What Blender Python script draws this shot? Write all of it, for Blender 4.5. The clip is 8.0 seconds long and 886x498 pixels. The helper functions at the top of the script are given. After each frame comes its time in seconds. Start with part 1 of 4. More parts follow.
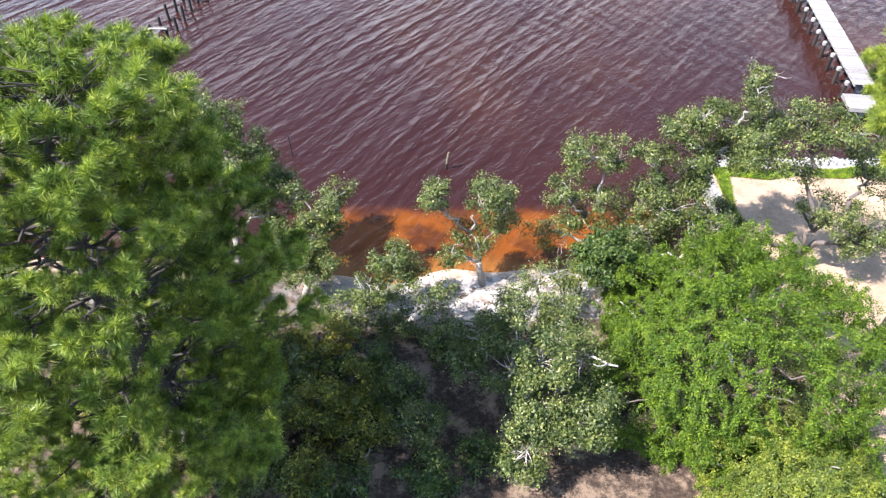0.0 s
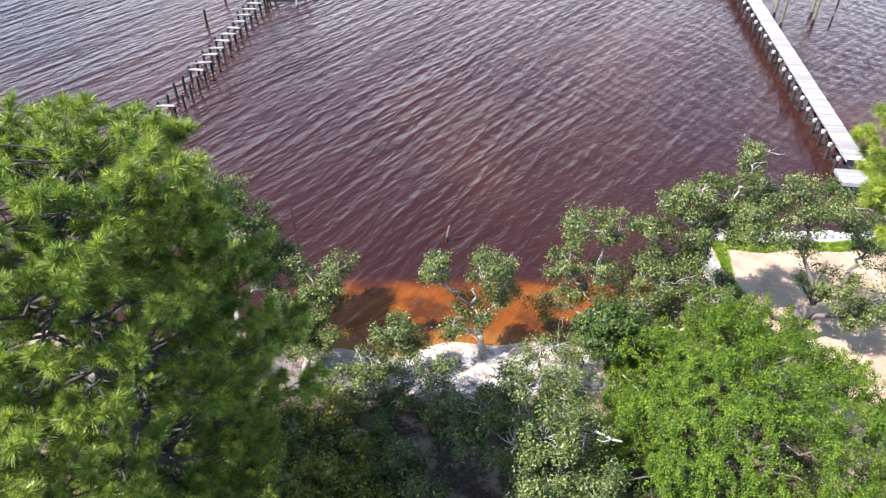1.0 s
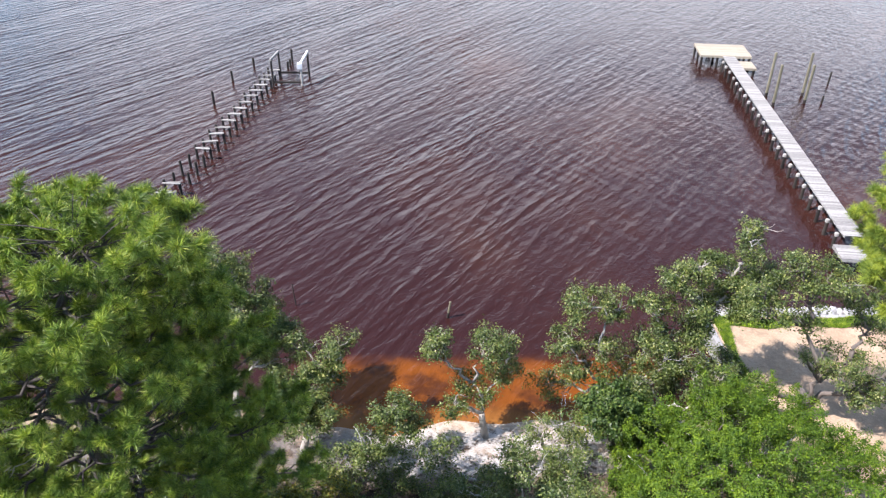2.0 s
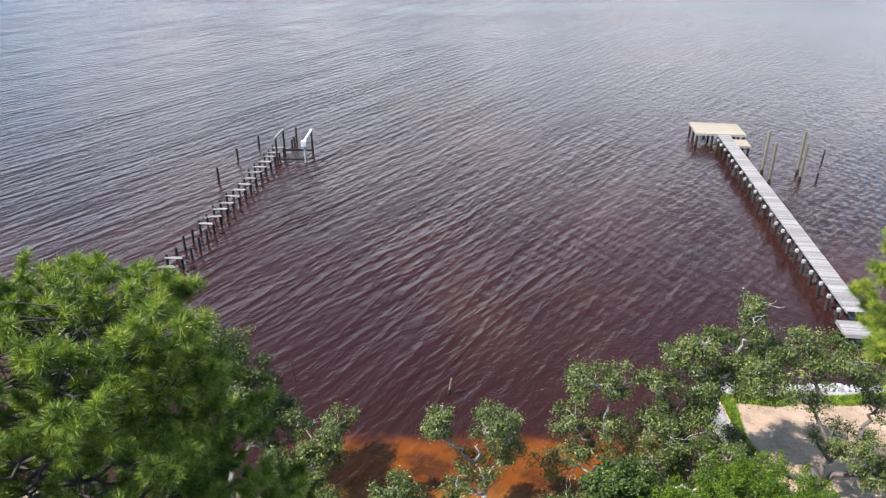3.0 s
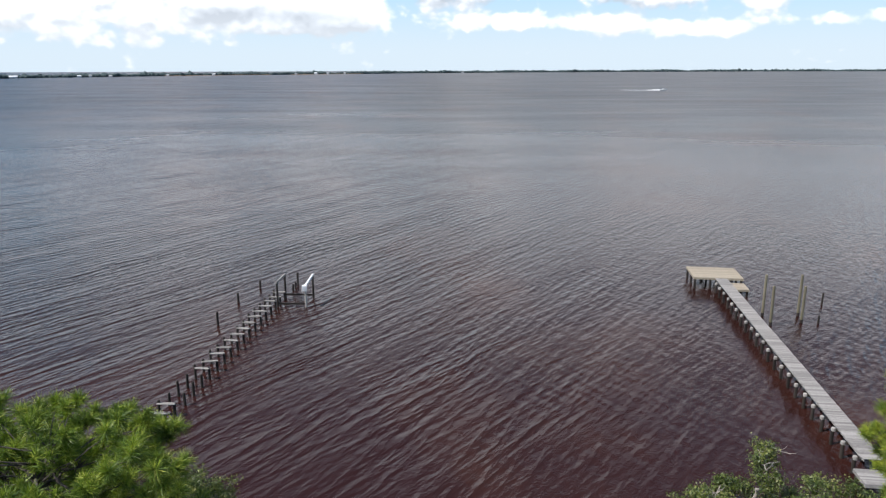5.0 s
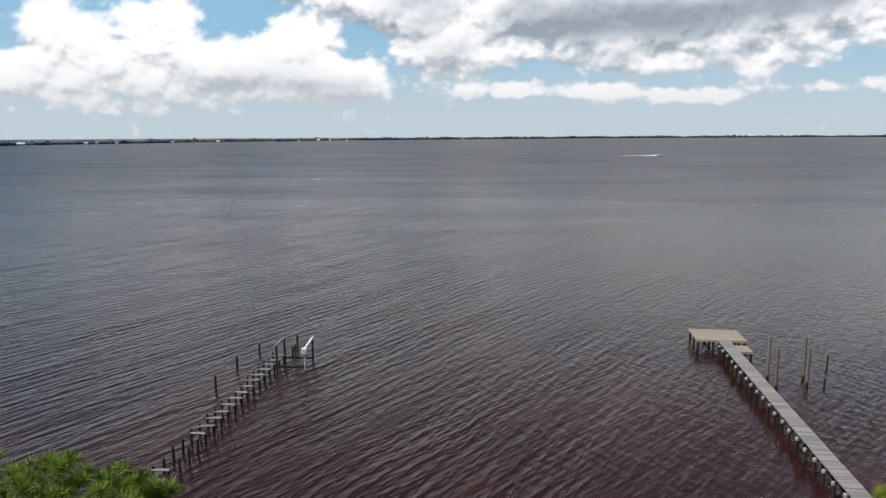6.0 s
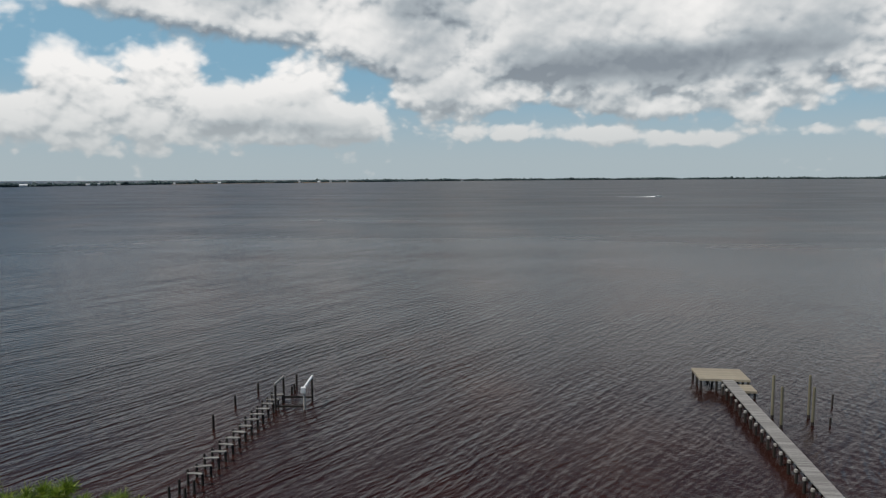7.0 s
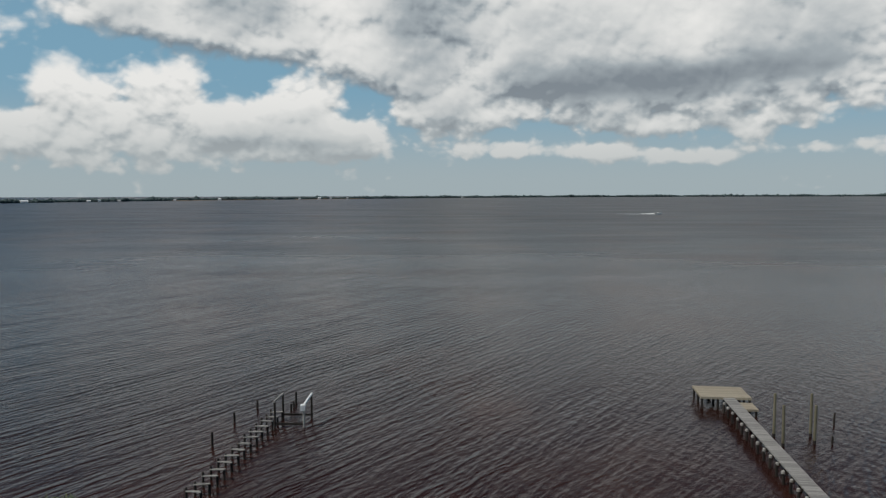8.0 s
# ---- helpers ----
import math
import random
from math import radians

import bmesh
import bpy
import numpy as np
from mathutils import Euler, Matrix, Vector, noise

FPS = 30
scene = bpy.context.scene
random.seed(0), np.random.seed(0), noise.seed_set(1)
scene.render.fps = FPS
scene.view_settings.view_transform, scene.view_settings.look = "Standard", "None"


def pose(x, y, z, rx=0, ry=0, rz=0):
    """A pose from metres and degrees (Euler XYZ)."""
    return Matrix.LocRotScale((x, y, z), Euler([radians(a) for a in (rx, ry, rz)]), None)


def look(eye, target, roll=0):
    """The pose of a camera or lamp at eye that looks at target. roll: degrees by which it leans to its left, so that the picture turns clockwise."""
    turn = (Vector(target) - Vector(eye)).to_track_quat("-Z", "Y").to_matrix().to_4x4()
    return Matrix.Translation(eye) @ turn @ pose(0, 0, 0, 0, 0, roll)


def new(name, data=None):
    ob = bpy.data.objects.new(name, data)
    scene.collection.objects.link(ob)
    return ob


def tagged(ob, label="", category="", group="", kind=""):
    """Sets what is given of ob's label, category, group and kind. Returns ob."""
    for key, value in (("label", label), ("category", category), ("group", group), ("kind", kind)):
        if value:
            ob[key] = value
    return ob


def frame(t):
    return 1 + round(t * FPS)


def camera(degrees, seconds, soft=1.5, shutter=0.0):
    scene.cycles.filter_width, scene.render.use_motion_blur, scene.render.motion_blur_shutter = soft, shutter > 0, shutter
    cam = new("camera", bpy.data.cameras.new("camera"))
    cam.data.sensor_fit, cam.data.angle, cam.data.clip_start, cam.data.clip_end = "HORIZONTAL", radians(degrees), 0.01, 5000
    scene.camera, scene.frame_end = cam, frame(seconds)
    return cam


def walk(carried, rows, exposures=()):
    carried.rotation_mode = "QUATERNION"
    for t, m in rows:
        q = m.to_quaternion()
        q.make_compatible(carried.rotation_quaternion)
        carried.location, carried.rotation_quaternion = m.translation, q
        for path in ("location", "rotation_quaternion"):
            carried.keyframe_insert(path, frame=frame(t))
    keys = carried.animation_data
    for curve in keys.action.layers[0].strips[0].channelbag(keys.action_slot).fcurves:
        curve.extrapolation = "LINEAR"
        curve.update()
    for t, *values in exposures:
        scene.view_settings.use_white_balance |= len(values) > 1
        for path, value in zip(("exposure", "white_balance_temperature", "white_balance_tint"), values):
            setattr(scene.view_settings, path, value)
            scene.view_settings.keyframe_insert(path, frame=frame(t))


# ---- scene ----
cam = camera(63.48, 8.0, soft=1.3)


def eye(x, y, z, tilt, lean, turn):
    """A camera pose: turn about the plumb line, tilt up from straight down, lean about the line of sight."""
    return pose(x, y, z, 0, 0, turn) @ pose(0, 0, 0, tilt, 0, 0) @ pose(0, 0, 0, 0, 0, -lean)


walk(cam, [
    (0.0, eye(0.000, 0.000, 24.300, 46.576, -0.069, -0.934)),
    (0.5, eye(-0.060, -0.079, 24.352, 49.452, -0.127, -1.011)),
    (1.0, eye(-0.091, -0.092, 24.444, 52.299, -0.147, -1.023)),
    (1.5, eye(-0.085, -0.081, 24.501, 55.234, -0.077, -0.937)),
    (3.0, eye(-0.131, -0.054, 24.638, 64.130, -0.081, -0.849)),
    (3.5, eye(-0.074, -0.027, 24.597, 67.015, -0.091, -0.820)),
    (4.0, eye(0.018, 0.007, 24.548, 69.946, -0.013, -0.785)),
    (4.5, eye(0.083, 0.032, 24.498, 72.829, 0.123, -0.690)),
    (5.0, eye(0.127, 0.025, 24.411, 75.748, 0.117, -0.650)),
    (6.5, eye(0.063, 0.013, 24.046, 82.766, 0.246, -0.622)),
    (7.0, eye(-0.002, 0.020, 23.874, 84.150, 0.208, -0.662)),
    (7.5, eye(-0.045, 0.005, 23.869, 85.141, 0.154, -0.662)),
    (8.0, eye(-0.052, -0.023, 23.906, 85.489, 0.109, -0.674)),
], exposures=[(0.0, 1.78, 6150, 20), (1.5, 1.55, 6150, 20), (3.0, 1.1, 6150, 17), (3.5, 0.98, 6150, 16), (4.5, 0.58, 6300, 15), (5.0, 0.38, 6350, 15), (6.5, -0.35, 6550, 12), (8.0, -0.7, 6550, 9)])


# ---- node helpers ----
class Tree:
    """Short hands for building a node tree."""

    def __init__(self, tree):
        self.t = tree
        tree.nodes.clear()

    def put(self, socket, value):
        if isinstance(value, bpy.types.NodeSocket):
            self.t.links.new(value, socket)
        elif value is not None:
            socket.default_value = value

    def node(self, kind, inputs=None):
        n = self.t.nodes.new(kind)
        for k, v in (inputs or {}).items():
            self.put(n.inputs[k], v)
        return n

    def math(self, op, a, b=None, c=None, clamp=False):
        n = self.node("ShaderNodeMath")
        n.operation, n.use_clamp = op, clamp
        for i, v in enumerate((a, b, c)):
            self.put(n.inputs[i], v)
        return n.outputs[0]

    def vec(self, op, a, b=None, scale=None):
        n = self.node("ShaderNodeVectorMath")
        n.operation = op
        self.put(n.inputs[0], a)
        self.put(n.inputs[1], b)
        self.put(n.inputs[3], scale)
        return n.outputs[1 if op in ("LENGTH", "DISTANCE", "DOT_PRODUCT") else 0]

    def step(self, x, a, b, lo=0.0, hi=1.0):
        n = self.node("ShaderNodeMapRange", {0: x, 1: a, 2: b, 3: lo, 4: hi})
        n.interpolation_type = "SMOOTHSTEP"
        return n.outputs[0]

    def mix(self, fac, a, b, blend="MIX"):
        n = self.node("ShaderNodeMix")
        n.data_type, n.blend_type, n.clamp_factor = "RGBA", blend, True
        for i, v in ((0, fac), (6, a), (7, b)):
            self.put(n.inputs[i], v)
        return n.outputs[2]

    def noise(self, where, scale, detail=4.0, rough=0.55, warp=0.0):
        return self.node("ShaderNodeTexNoise", {"Vector": where, "Scale": scale, "Detail": detail, "Roughness": rough, "Distortion": warp}).outputs["Fac"]

    def ramp(self, fac, stops):
        n = self.node("ShaderNodeValToRGB", {0: fac})
        e = n.color_ramp.elements
        while len(e) < len(stops):
            e.new(0.5)
        for k, (at, c) in zip(e, stops):
            k.position, k.color = at, (*c, 1)
        return n.outputs[0]


def material(name):
    m = bpy.data.materials.new(name)
    m.use_nodes = True
    return m, Tree(m.node_tree)


def finish(t, color, rough=0.7, bump=None, bump_m=0.01, spec=0.35, metal=0.0, glow=None):
    """A principled surface with optional relief in metres."""
    p = t.node("ShaderNodeBsdfPrincipled", {"Base Color": color, "Roughness": rough, "Specular IOR Level": spec, "Metallic": metal})
    if bump is not None:
        t.put(p.inputs["Normal"], t.node("ShaderNodeBump", {"Height": bump, "Distance": bump_m, "Strength": 1.0}).outputs[0])
    t.node("ShaderNodeOutputMaterial", {0: p.outputs[0]})
    return p


# ---- world: broken summer cumulus over a hazy blue sky ----
SUN = Vector((-0.58, -0.20, 0.79)).normalized()
world = bpy.data.worlds.new("sky")
scene.world = world
world.use_nodes = True


def cloud_group():
    """How thick the cloud is in a direction: small billows on a few large banks."""
    g = bpy.data.node_groups.new("cloud_thickness", "ShaderNodeTree")
    g.interface.new_socket("Dir", in_out="INPUT", socket_type="NodeSocketVector")
    g.interface.new_socket("Out", in_out="OUTPUT", socket_type="NodeSocketFloat")
    t = Tree(g)
    gi, go = t.node("NodeGroupInput"), t.node("NodeGroupOutput")
    d = t.vec("NORMALIZE", gi.outputs[0])
    sep = t.node("ShaderNodeSeparateXYZ", {0: d})
    az = t.math("MULTIPLY", t.math("ARCTAN2", sep.outputs[0], sep.outputs[1]), 57.2958)
    el = t.math("MULTIPLY", t.math("ARCSINE", sep.outputs[2]), 57.2958)
    p = t.node("ShaderNodeCombineXYZ", {0: az, 1: el, 2: 0.0}).outputs[0]
    # large banks: azimuth, height, half width, half height, weight
    banks = [(-22, 5.0, 11, 3.6, .62), (-27.0, 8.0, 2.8, 2.6, .50), (-19.6, 8.6, 4.0, 2.6, .55), (-10.0, 7.2, 4.0, 2.4, .55), (-12, 4.8, 8, 2.6, .5),
             (-34, 3.8, 8, 2.4, .50), (-14, 14.2, 15, 3.6, .95), (-22, 12.6, 7, 1.9, .6), (0, 13.2, 10, 5.4, 1.1), (-1.0, 7.4, 5.5, 2.2, .34), (-7.5, 4.6, 4.5, 1.4, .36), (17, 9.0, 17, 2.7, .9), (-12, 11.6, 9, 2.2, .7), (-4.5, 9.4, 6, 2.0, .5), (19, 12.6, 22, 5.2, 1.2), (1.5, 6.2, 6, 2.8, .66),
             (13.2, 6.2, 9.5, 1.8, .60), (16.6, 5.0, 3.4, 1.0, .50), (23.8, 5.9, 5.2, 2.2, .56), (31.5, 7.0, 6, 2.2, .62),
             (-33.5, 10.0, 3.2, 2.0, .56), (-33.4, 7.0, 2.2, 1.0, .44), (-5.6, 3.9, 4, 1.2, .46), (8.4, 3.4, 4.6, .9, .31), (13.6, 3.0, 4.6, .8, .32), (20.2, 2.8, 4.4, .8, .31), (27, 3.3, 4.2, .8, .33), (33, 3.1, 4.5, .9, .33), (3, 3.2, 5, .9, .32), (-10, 2.9, 7, .8, .34)]
    total = t.step(el, 13.0, 19.0, 0.0, 0.12)
    total = t.math("MULTIPLY", total, t.step(el, 60.0, 20.0))
    for a, e, ra, re, w in banks:
        q = t.vec("MULTIPLY", t.vec("SUBTRACT", p, (a, e, 0)), (1 / ra, 1 / re, 0))
        total = t.math("ADD", total, t.math("MULTIPLY", t.step(t.vec("LENGTH", q), 1.25, 0.1), w))
    total = t.math("MINIMUM", total, 0.95)
    flat = t.vec("MULTIPLY", d, (1, 1, 1.35))
    low = t.step(el, 0.0, 14.0, 1.0, 0.55)
    n1 = t.noise(flat, 7.0, 7.0, 0.5, 0.2)
    n2 = t.noise(flat, 24.0, 6.0, 0.52, 0.1)
    bent = t.node("ShaderNodeTexNoise", {"Vector": flat, "Scale": 18.0, "Detail": 5.0}).outputs["Color"]
    cells = t.node("ShaderNodeTexVoronoi")
    cells.feature = "SMOOTH_F1"
    t.put(cells.inputs["Vector"], t.vec("ADD", flat, t.vec("SCALE", bent, scale=0.035)))
    for k, x in (("Scale", 26.0), ("Smoothness", 0.5), ("Detail", 2.0), ("Roughness", 0.55)):
        cells.inputs[k].default_value = x
    billow = t.math("SUBTRACT", 0.75, cells.outputs["Distance"])
    h = t.math("ADD", t.math("MULTIPLY", n1, 0.74), t.math("ADD", t.math("MULTIPLY", n2, 0.26), t.math("MULTIPLY", billow, 0.28)))
    # haze and flat bases thin the banks out towards the horizon
    base = t.step(el, 0.6, 2.6, -0.16, 0.0)
    h = t.math("MULTIPLY", t.math("SUBTRACT", h, 0.57), 1.55)
    t.put(go.inputs[0], t.math("ADD", t.math("ADD", h, total), t.math("ADD", base, 0.05)))
    return g


CLOUD = cloud_group()
w = Tree(world.node_tree)
wdir = w.node("ShaderNodeTexCoord").outputs["Generated"]
sky = w.node("ShaderNodeTexSky")
sky.sky_type, sky.sun_disc = "NISHITA", False
sky.sun_elevation, sky.sun_rotation = math.asin(SUN.z), math.atan2(SUN.x, SUN.y)
sky.air_density, sky.dust_density, sky.ozone_density = 1.0, 0.4, 2.0


def cloud_at(where):
    n = w.node("ShaderNodeGroup")
    n.node_tree = CLOUD
    w.put(n.inputs[0], where)
    return n.outputs[0]


d0 = cloud_at(wdir)
d1 = cloud_at(w.vec("ADD", wdir, (0.006, 0.004, 0.022)))
wsep = w.node("ShaderNodeSeparateXYZ", {0: w.vec("NORMALIZE", wdir)})
waz = w.math("MULTIPLY", w.math("ARCTAN2", wsep.outputs[0], wsep.outputs[1]), 57.2958)
wel = w.math("MULTIPLY", w.math("ARCSINE", wsep.outputs[2]), 57.2958)
wp = w.node("ShaderNodeCombineXYZ", {0: waz, 1: wel, 2: 0.0}).outputs[0]
cover = w.step(d0, -0.04, w.step(wel, 3.0, 11.0, 0.22, 0.42))
d2 = cloud_at(w.vec("ADD", wdir, (-0.004, -0.001, 0.008)))
relief = w.math("ADD", w.math("ADD", w.math("MULTIPLY", w.math("SUBTRACT", d0, d1), 1.0), w.math("MULTIPLY", w.math("SUBTRACT", d0, d2), 1.1)), 0.80)
relief = w.math("ADD", w.math("MULTIPLY", w.math("SUBTRACT", relief, 0.74), w.step(d0, 0.3, 0.9, 1.0, 0.28)), 0.76)
thick = w.step(d0, 0.3, 1.1, 0.0, 0.16)
shade = w.math("SUBTRACT", relief, thick)
# broad swells of light and shade across the thick bank
swell = w.math("SUBTRACT", w.noise(w.vec("MULTIPLY", wdir, (1, 1, 1.8)), 5.5, 3.0, 0.5, 0.3), 0.46)
shade = w.math("ADD", shade, w.math("MULTIPLY", swell, w.step(d0, 0.35, 0.9, 0.0, 1.1)))
# grey bellies of the thick bank
for a, e, ra, re, wt in [(18, 8.4, 16, 1.9, .55), (9, 7.6, 6, 1.3, .3), (0.0, 12.6, 5.5, 3.6, .42), (-14, 13.6, 6, 2.4, .26), (-14, 3.6, 9, 0.9, .22), (14, 5.6, 7, 0.8, .15), (27, 9.6, 9, 1.6, .2)]:
    q = w.vec("MULTIPLY", w.vec("SUBTRACT", wp, (a, e, 0)), (1 / ra, 1 / re, 0))
    shade = w.math("SUBTRACT", shade, w.math("MULTIPLY", w.step(w.vec("LENGTH", q), 1.2, 0.15), wt))
cloud_color = w.ramp(shade, [(0.0, (.36, .43, .51)), (0.35, (.70, .79, .86)), (0.7, (1.38, 1.40, 1.40)), (1.0, (1.75, 1.73, 1.70))])
haze = w.math("ADD", w.step(wel, 8.5, 0.4, 0.0, 0.9), w.step(wel, 40.0, 4.0, 0.0, 0.2))
clear = w.mix(w.math("MULTIPLY", haze, 0.75), w.mix(w.step(wel, 24.0, 10.0, 0.1, 0.8), w.vec("SCALE", sky.outputs[0], scale=0.12), (0.32, 0.74, 1.06, 1)), (0.77, 0.87, 0.90, 1))
cloud_color = w.mix(w.math("MULTIPLY", haze, 0.75), cloud_color, (0.85, 0.93, 0.955, 1))
w.node("ShaderNodeOutputWorld", {0: w.node("ShaderNodeBackground", {0: w.mix(cover, clear, cloud_color), 1: 0.8}).outputs[0]})

sun_data = bpy.data.lights.new("sun", "SUN")
sun_data.energy, sun_data.angle, sun_data.color = 5.0, radians(0.53), (1.0, 0.95, 0.87)
sun_ob = new("sun", sun_data)
sun_ob.matrix_world = look(SUN * 60, (0, 0, 0))

# ---- materials ----


def foliage(name, stops, thin=0.4, gloss=0.45, patch=0.35):
    """Leaves: each leaf its own shade, larger lighter and darker patches, light through the blade."""
    m, t = material(name)
    pos = t.node("ShaderNodeNewGeometry")
    c = t.ramp(pos.outputs["Random Per Island"], stops)
    big = t.noise(pos.outputs["Position"], patch, 3.0)
    tuft = t.noise(pos.outputs["Position"], 2.6, 2.0)
    c = t.mix(t.step(tuft, 0.38, 0.66), t.mix(1.0, c, (0.58, 0.66, 0.70, 1), "MULTIPLY"), t.mix(1.0, c, (1.30, 1.22, 1.0, 1), "MULTIPLY"))
    c = t.mix(t.step(big, 0.35, 0.7), t.mix(1.0, c, (0.72, 0.78, 0.75, 1), "MULTIPLY"), c)
    p = t.node("ShaderNodeBsdfPrincipled", {"Base Color": c, "Roughness": gloss, "Specular IOR Level": 0.3})
    tr = t.node("ShaderNodeBsdfTranslucent", {0: t.mix(1.0, c, (1.25, 1.25, 0.6, 1), "MULTIPLY")})
    t.node("ShaderNodeOutputMaterial", {0: t.node("ShaderNodeMixShader", {0: thin, 1: p.outputs[0], 2: tr.outputs[0]}).outputs[0]})
    return m


def wood(name, stops, grain=6.0, rough=0.85, along=(1, 1, 0.08), relief=0.004):
    m, t = material(name)
    co = t.node("ShaderNodeTexCoord").outputs["Object"]
    rnd = t.node("ShaderNodeObjectInfo").outputs["Random"]
    q = t.vec("ADD", t.vec("MULTIPLY", co, along), t.node("ShaderNodeCombineXYZ", {0: t.math("MULTIPLY", rnd, 40.0), 1: 0.0, 2: 0.0}).outputs[0])
    n = t.noise(q, grain, 6.0, 0.65)
    blot = t.noise(co, 1.3, 4.0)
    f = t.math("ADD", t.math("MULTIPLY", n, 0.6), t.math("ADD", t.math("MULTIPLY", rnd, 0.28), t.math("MULTIPLY", blot, 0.3)))
    finish(t, t.ramp(f, stops), rough, n, relief)
    return m


def bark(name, stops, scale=5.0):
    m, t = material(name)
    co = t.node("ShaderNodeTexCoord").outputs["Object"]
    n = t.noise(t.vec("MULTIPLY", co, (1, 1, 0.35)), scale, 6.0, 0.7, 0.6)
    b = t.noise(co, 1.1, 3.0)
    finish(t, t.ramp(t.math("ADD", t.math("MULTIPLY", n, 0.7), t.math("MULTIPLY", b, 0.3)), stops), 0.9, n, 0.03)
    return m


M_PINE = foliage("pine_needle", [(0, (.065, .115, .015)), (.5, (.17, .25, .033)), (.85, (.30, .38, .055)), (1, (.48, .49, .13))], 0.18, 0.42)
M_PINE2 = foliage("pine_needle_yellow", [(0, (.13, .19, .025)), (.5, (.24, .31, .04)), (1, (.36, .40, .07))], 0.3, 0.5)
M_OAK = foliage("oak_leaf", [(0, (.055, .080, .018)), (.5, (.108, .145, .038)), (.85, (.18, .205, .065)), (1, (.32, .32, .16))], 0.25, 0.45)
M_OAK_DARK = foliage("dark_leaf", [(0, (.040, .075, .018)), (.6, (.085, .135, .032)), (1, (.18, .22, .06))], 0.3, 0.45)
M_VINE = foliage("vine_leaf", [(0, (.055, .105, .007)), (.5, (.10, .17, .009)), (.9, (.14, .215, .012)), (1, (.18, .245, .016))], 0.3, 0.6, 0.6)
M_VINE2 = foliage("pale_vine_leaf", [(0, (.085, .125, .015)), (.5, (.135, .18, .021)), (1, (.24, .26, .045))], 0.22, 0.5, 0.6)
M_SHRUB = foliage("shrub_leaf", [(0, (.07, .095, .016)), (.5, (.17, .18, .03)), (1, (.40, .33, .06))], 0.35, 0.4)
M_PALM = foliage("palmetto_leaf", [(0, (.06, .08, .02)), (.6, (.13, .14, .045)), (1, (.24, .20, .09))], 0.3, 0.4)
M_GRASS = foliage("lawn_grass", [(0, (.10, .19, .015)), (.6, (.20, .30, .025)), (1, (.34, .38, .06))], 0.3, 0.5)
M_PINEBARK = bark("pine_bark", [(0, (.025, .021, .02)), (.5, (.055, .047, .043)), (1, (.12, .105, .10))])
M_OAKBARK = bark("oak_bark", [(0.1, (.13, .115, .10)), (.5, (.30, .275, .24)), (.9, (.55, .52, .47))], 7.0)
M_DARKBARK = bark("dark_bark", [(0, (.05, .042, .038)), (.5, (.12, .10, .085)), (1, (.26, .23, .20))], 7.0)
M_DEADWOOD = bark("dead_wood", [(0, (.17, .16, .145)), (.5, (.30, .285, .26)), (1, (.46, .44, .40))], 6.0)
M_PLANK = wood("weathered_plank", [(.2, (.075, .07, .064)), (.5, (.175, .166, .155)), (.85, (.36, .345, .32))], 7.0)
M_NEWPLANK = wood("tan_plank", [(.2, (.16, .135, .098)), (.5, (.25, .215, .16)), (.85, (.35, .31, .235))], 7.0)
M_BEAM = wood("pale_beam", [(.2, (.14, .135, .12)), (.5, (.25, .24, .22)), (.85, (.38, .365, .335))], 5.0)
M_PILE = wood("wet_pile", [(.2, (.006, .005, .0045)), (.5, (.014, .0115, .0095)), (.9, (.040, .033, .027))], 4.0, 0.9)
M_POLE = wood("treated_pole", [(.2, (.055, .05, .032)), (.5, (.11, .10, .065)), (.9, (.18, .165, .11))], 4.0)


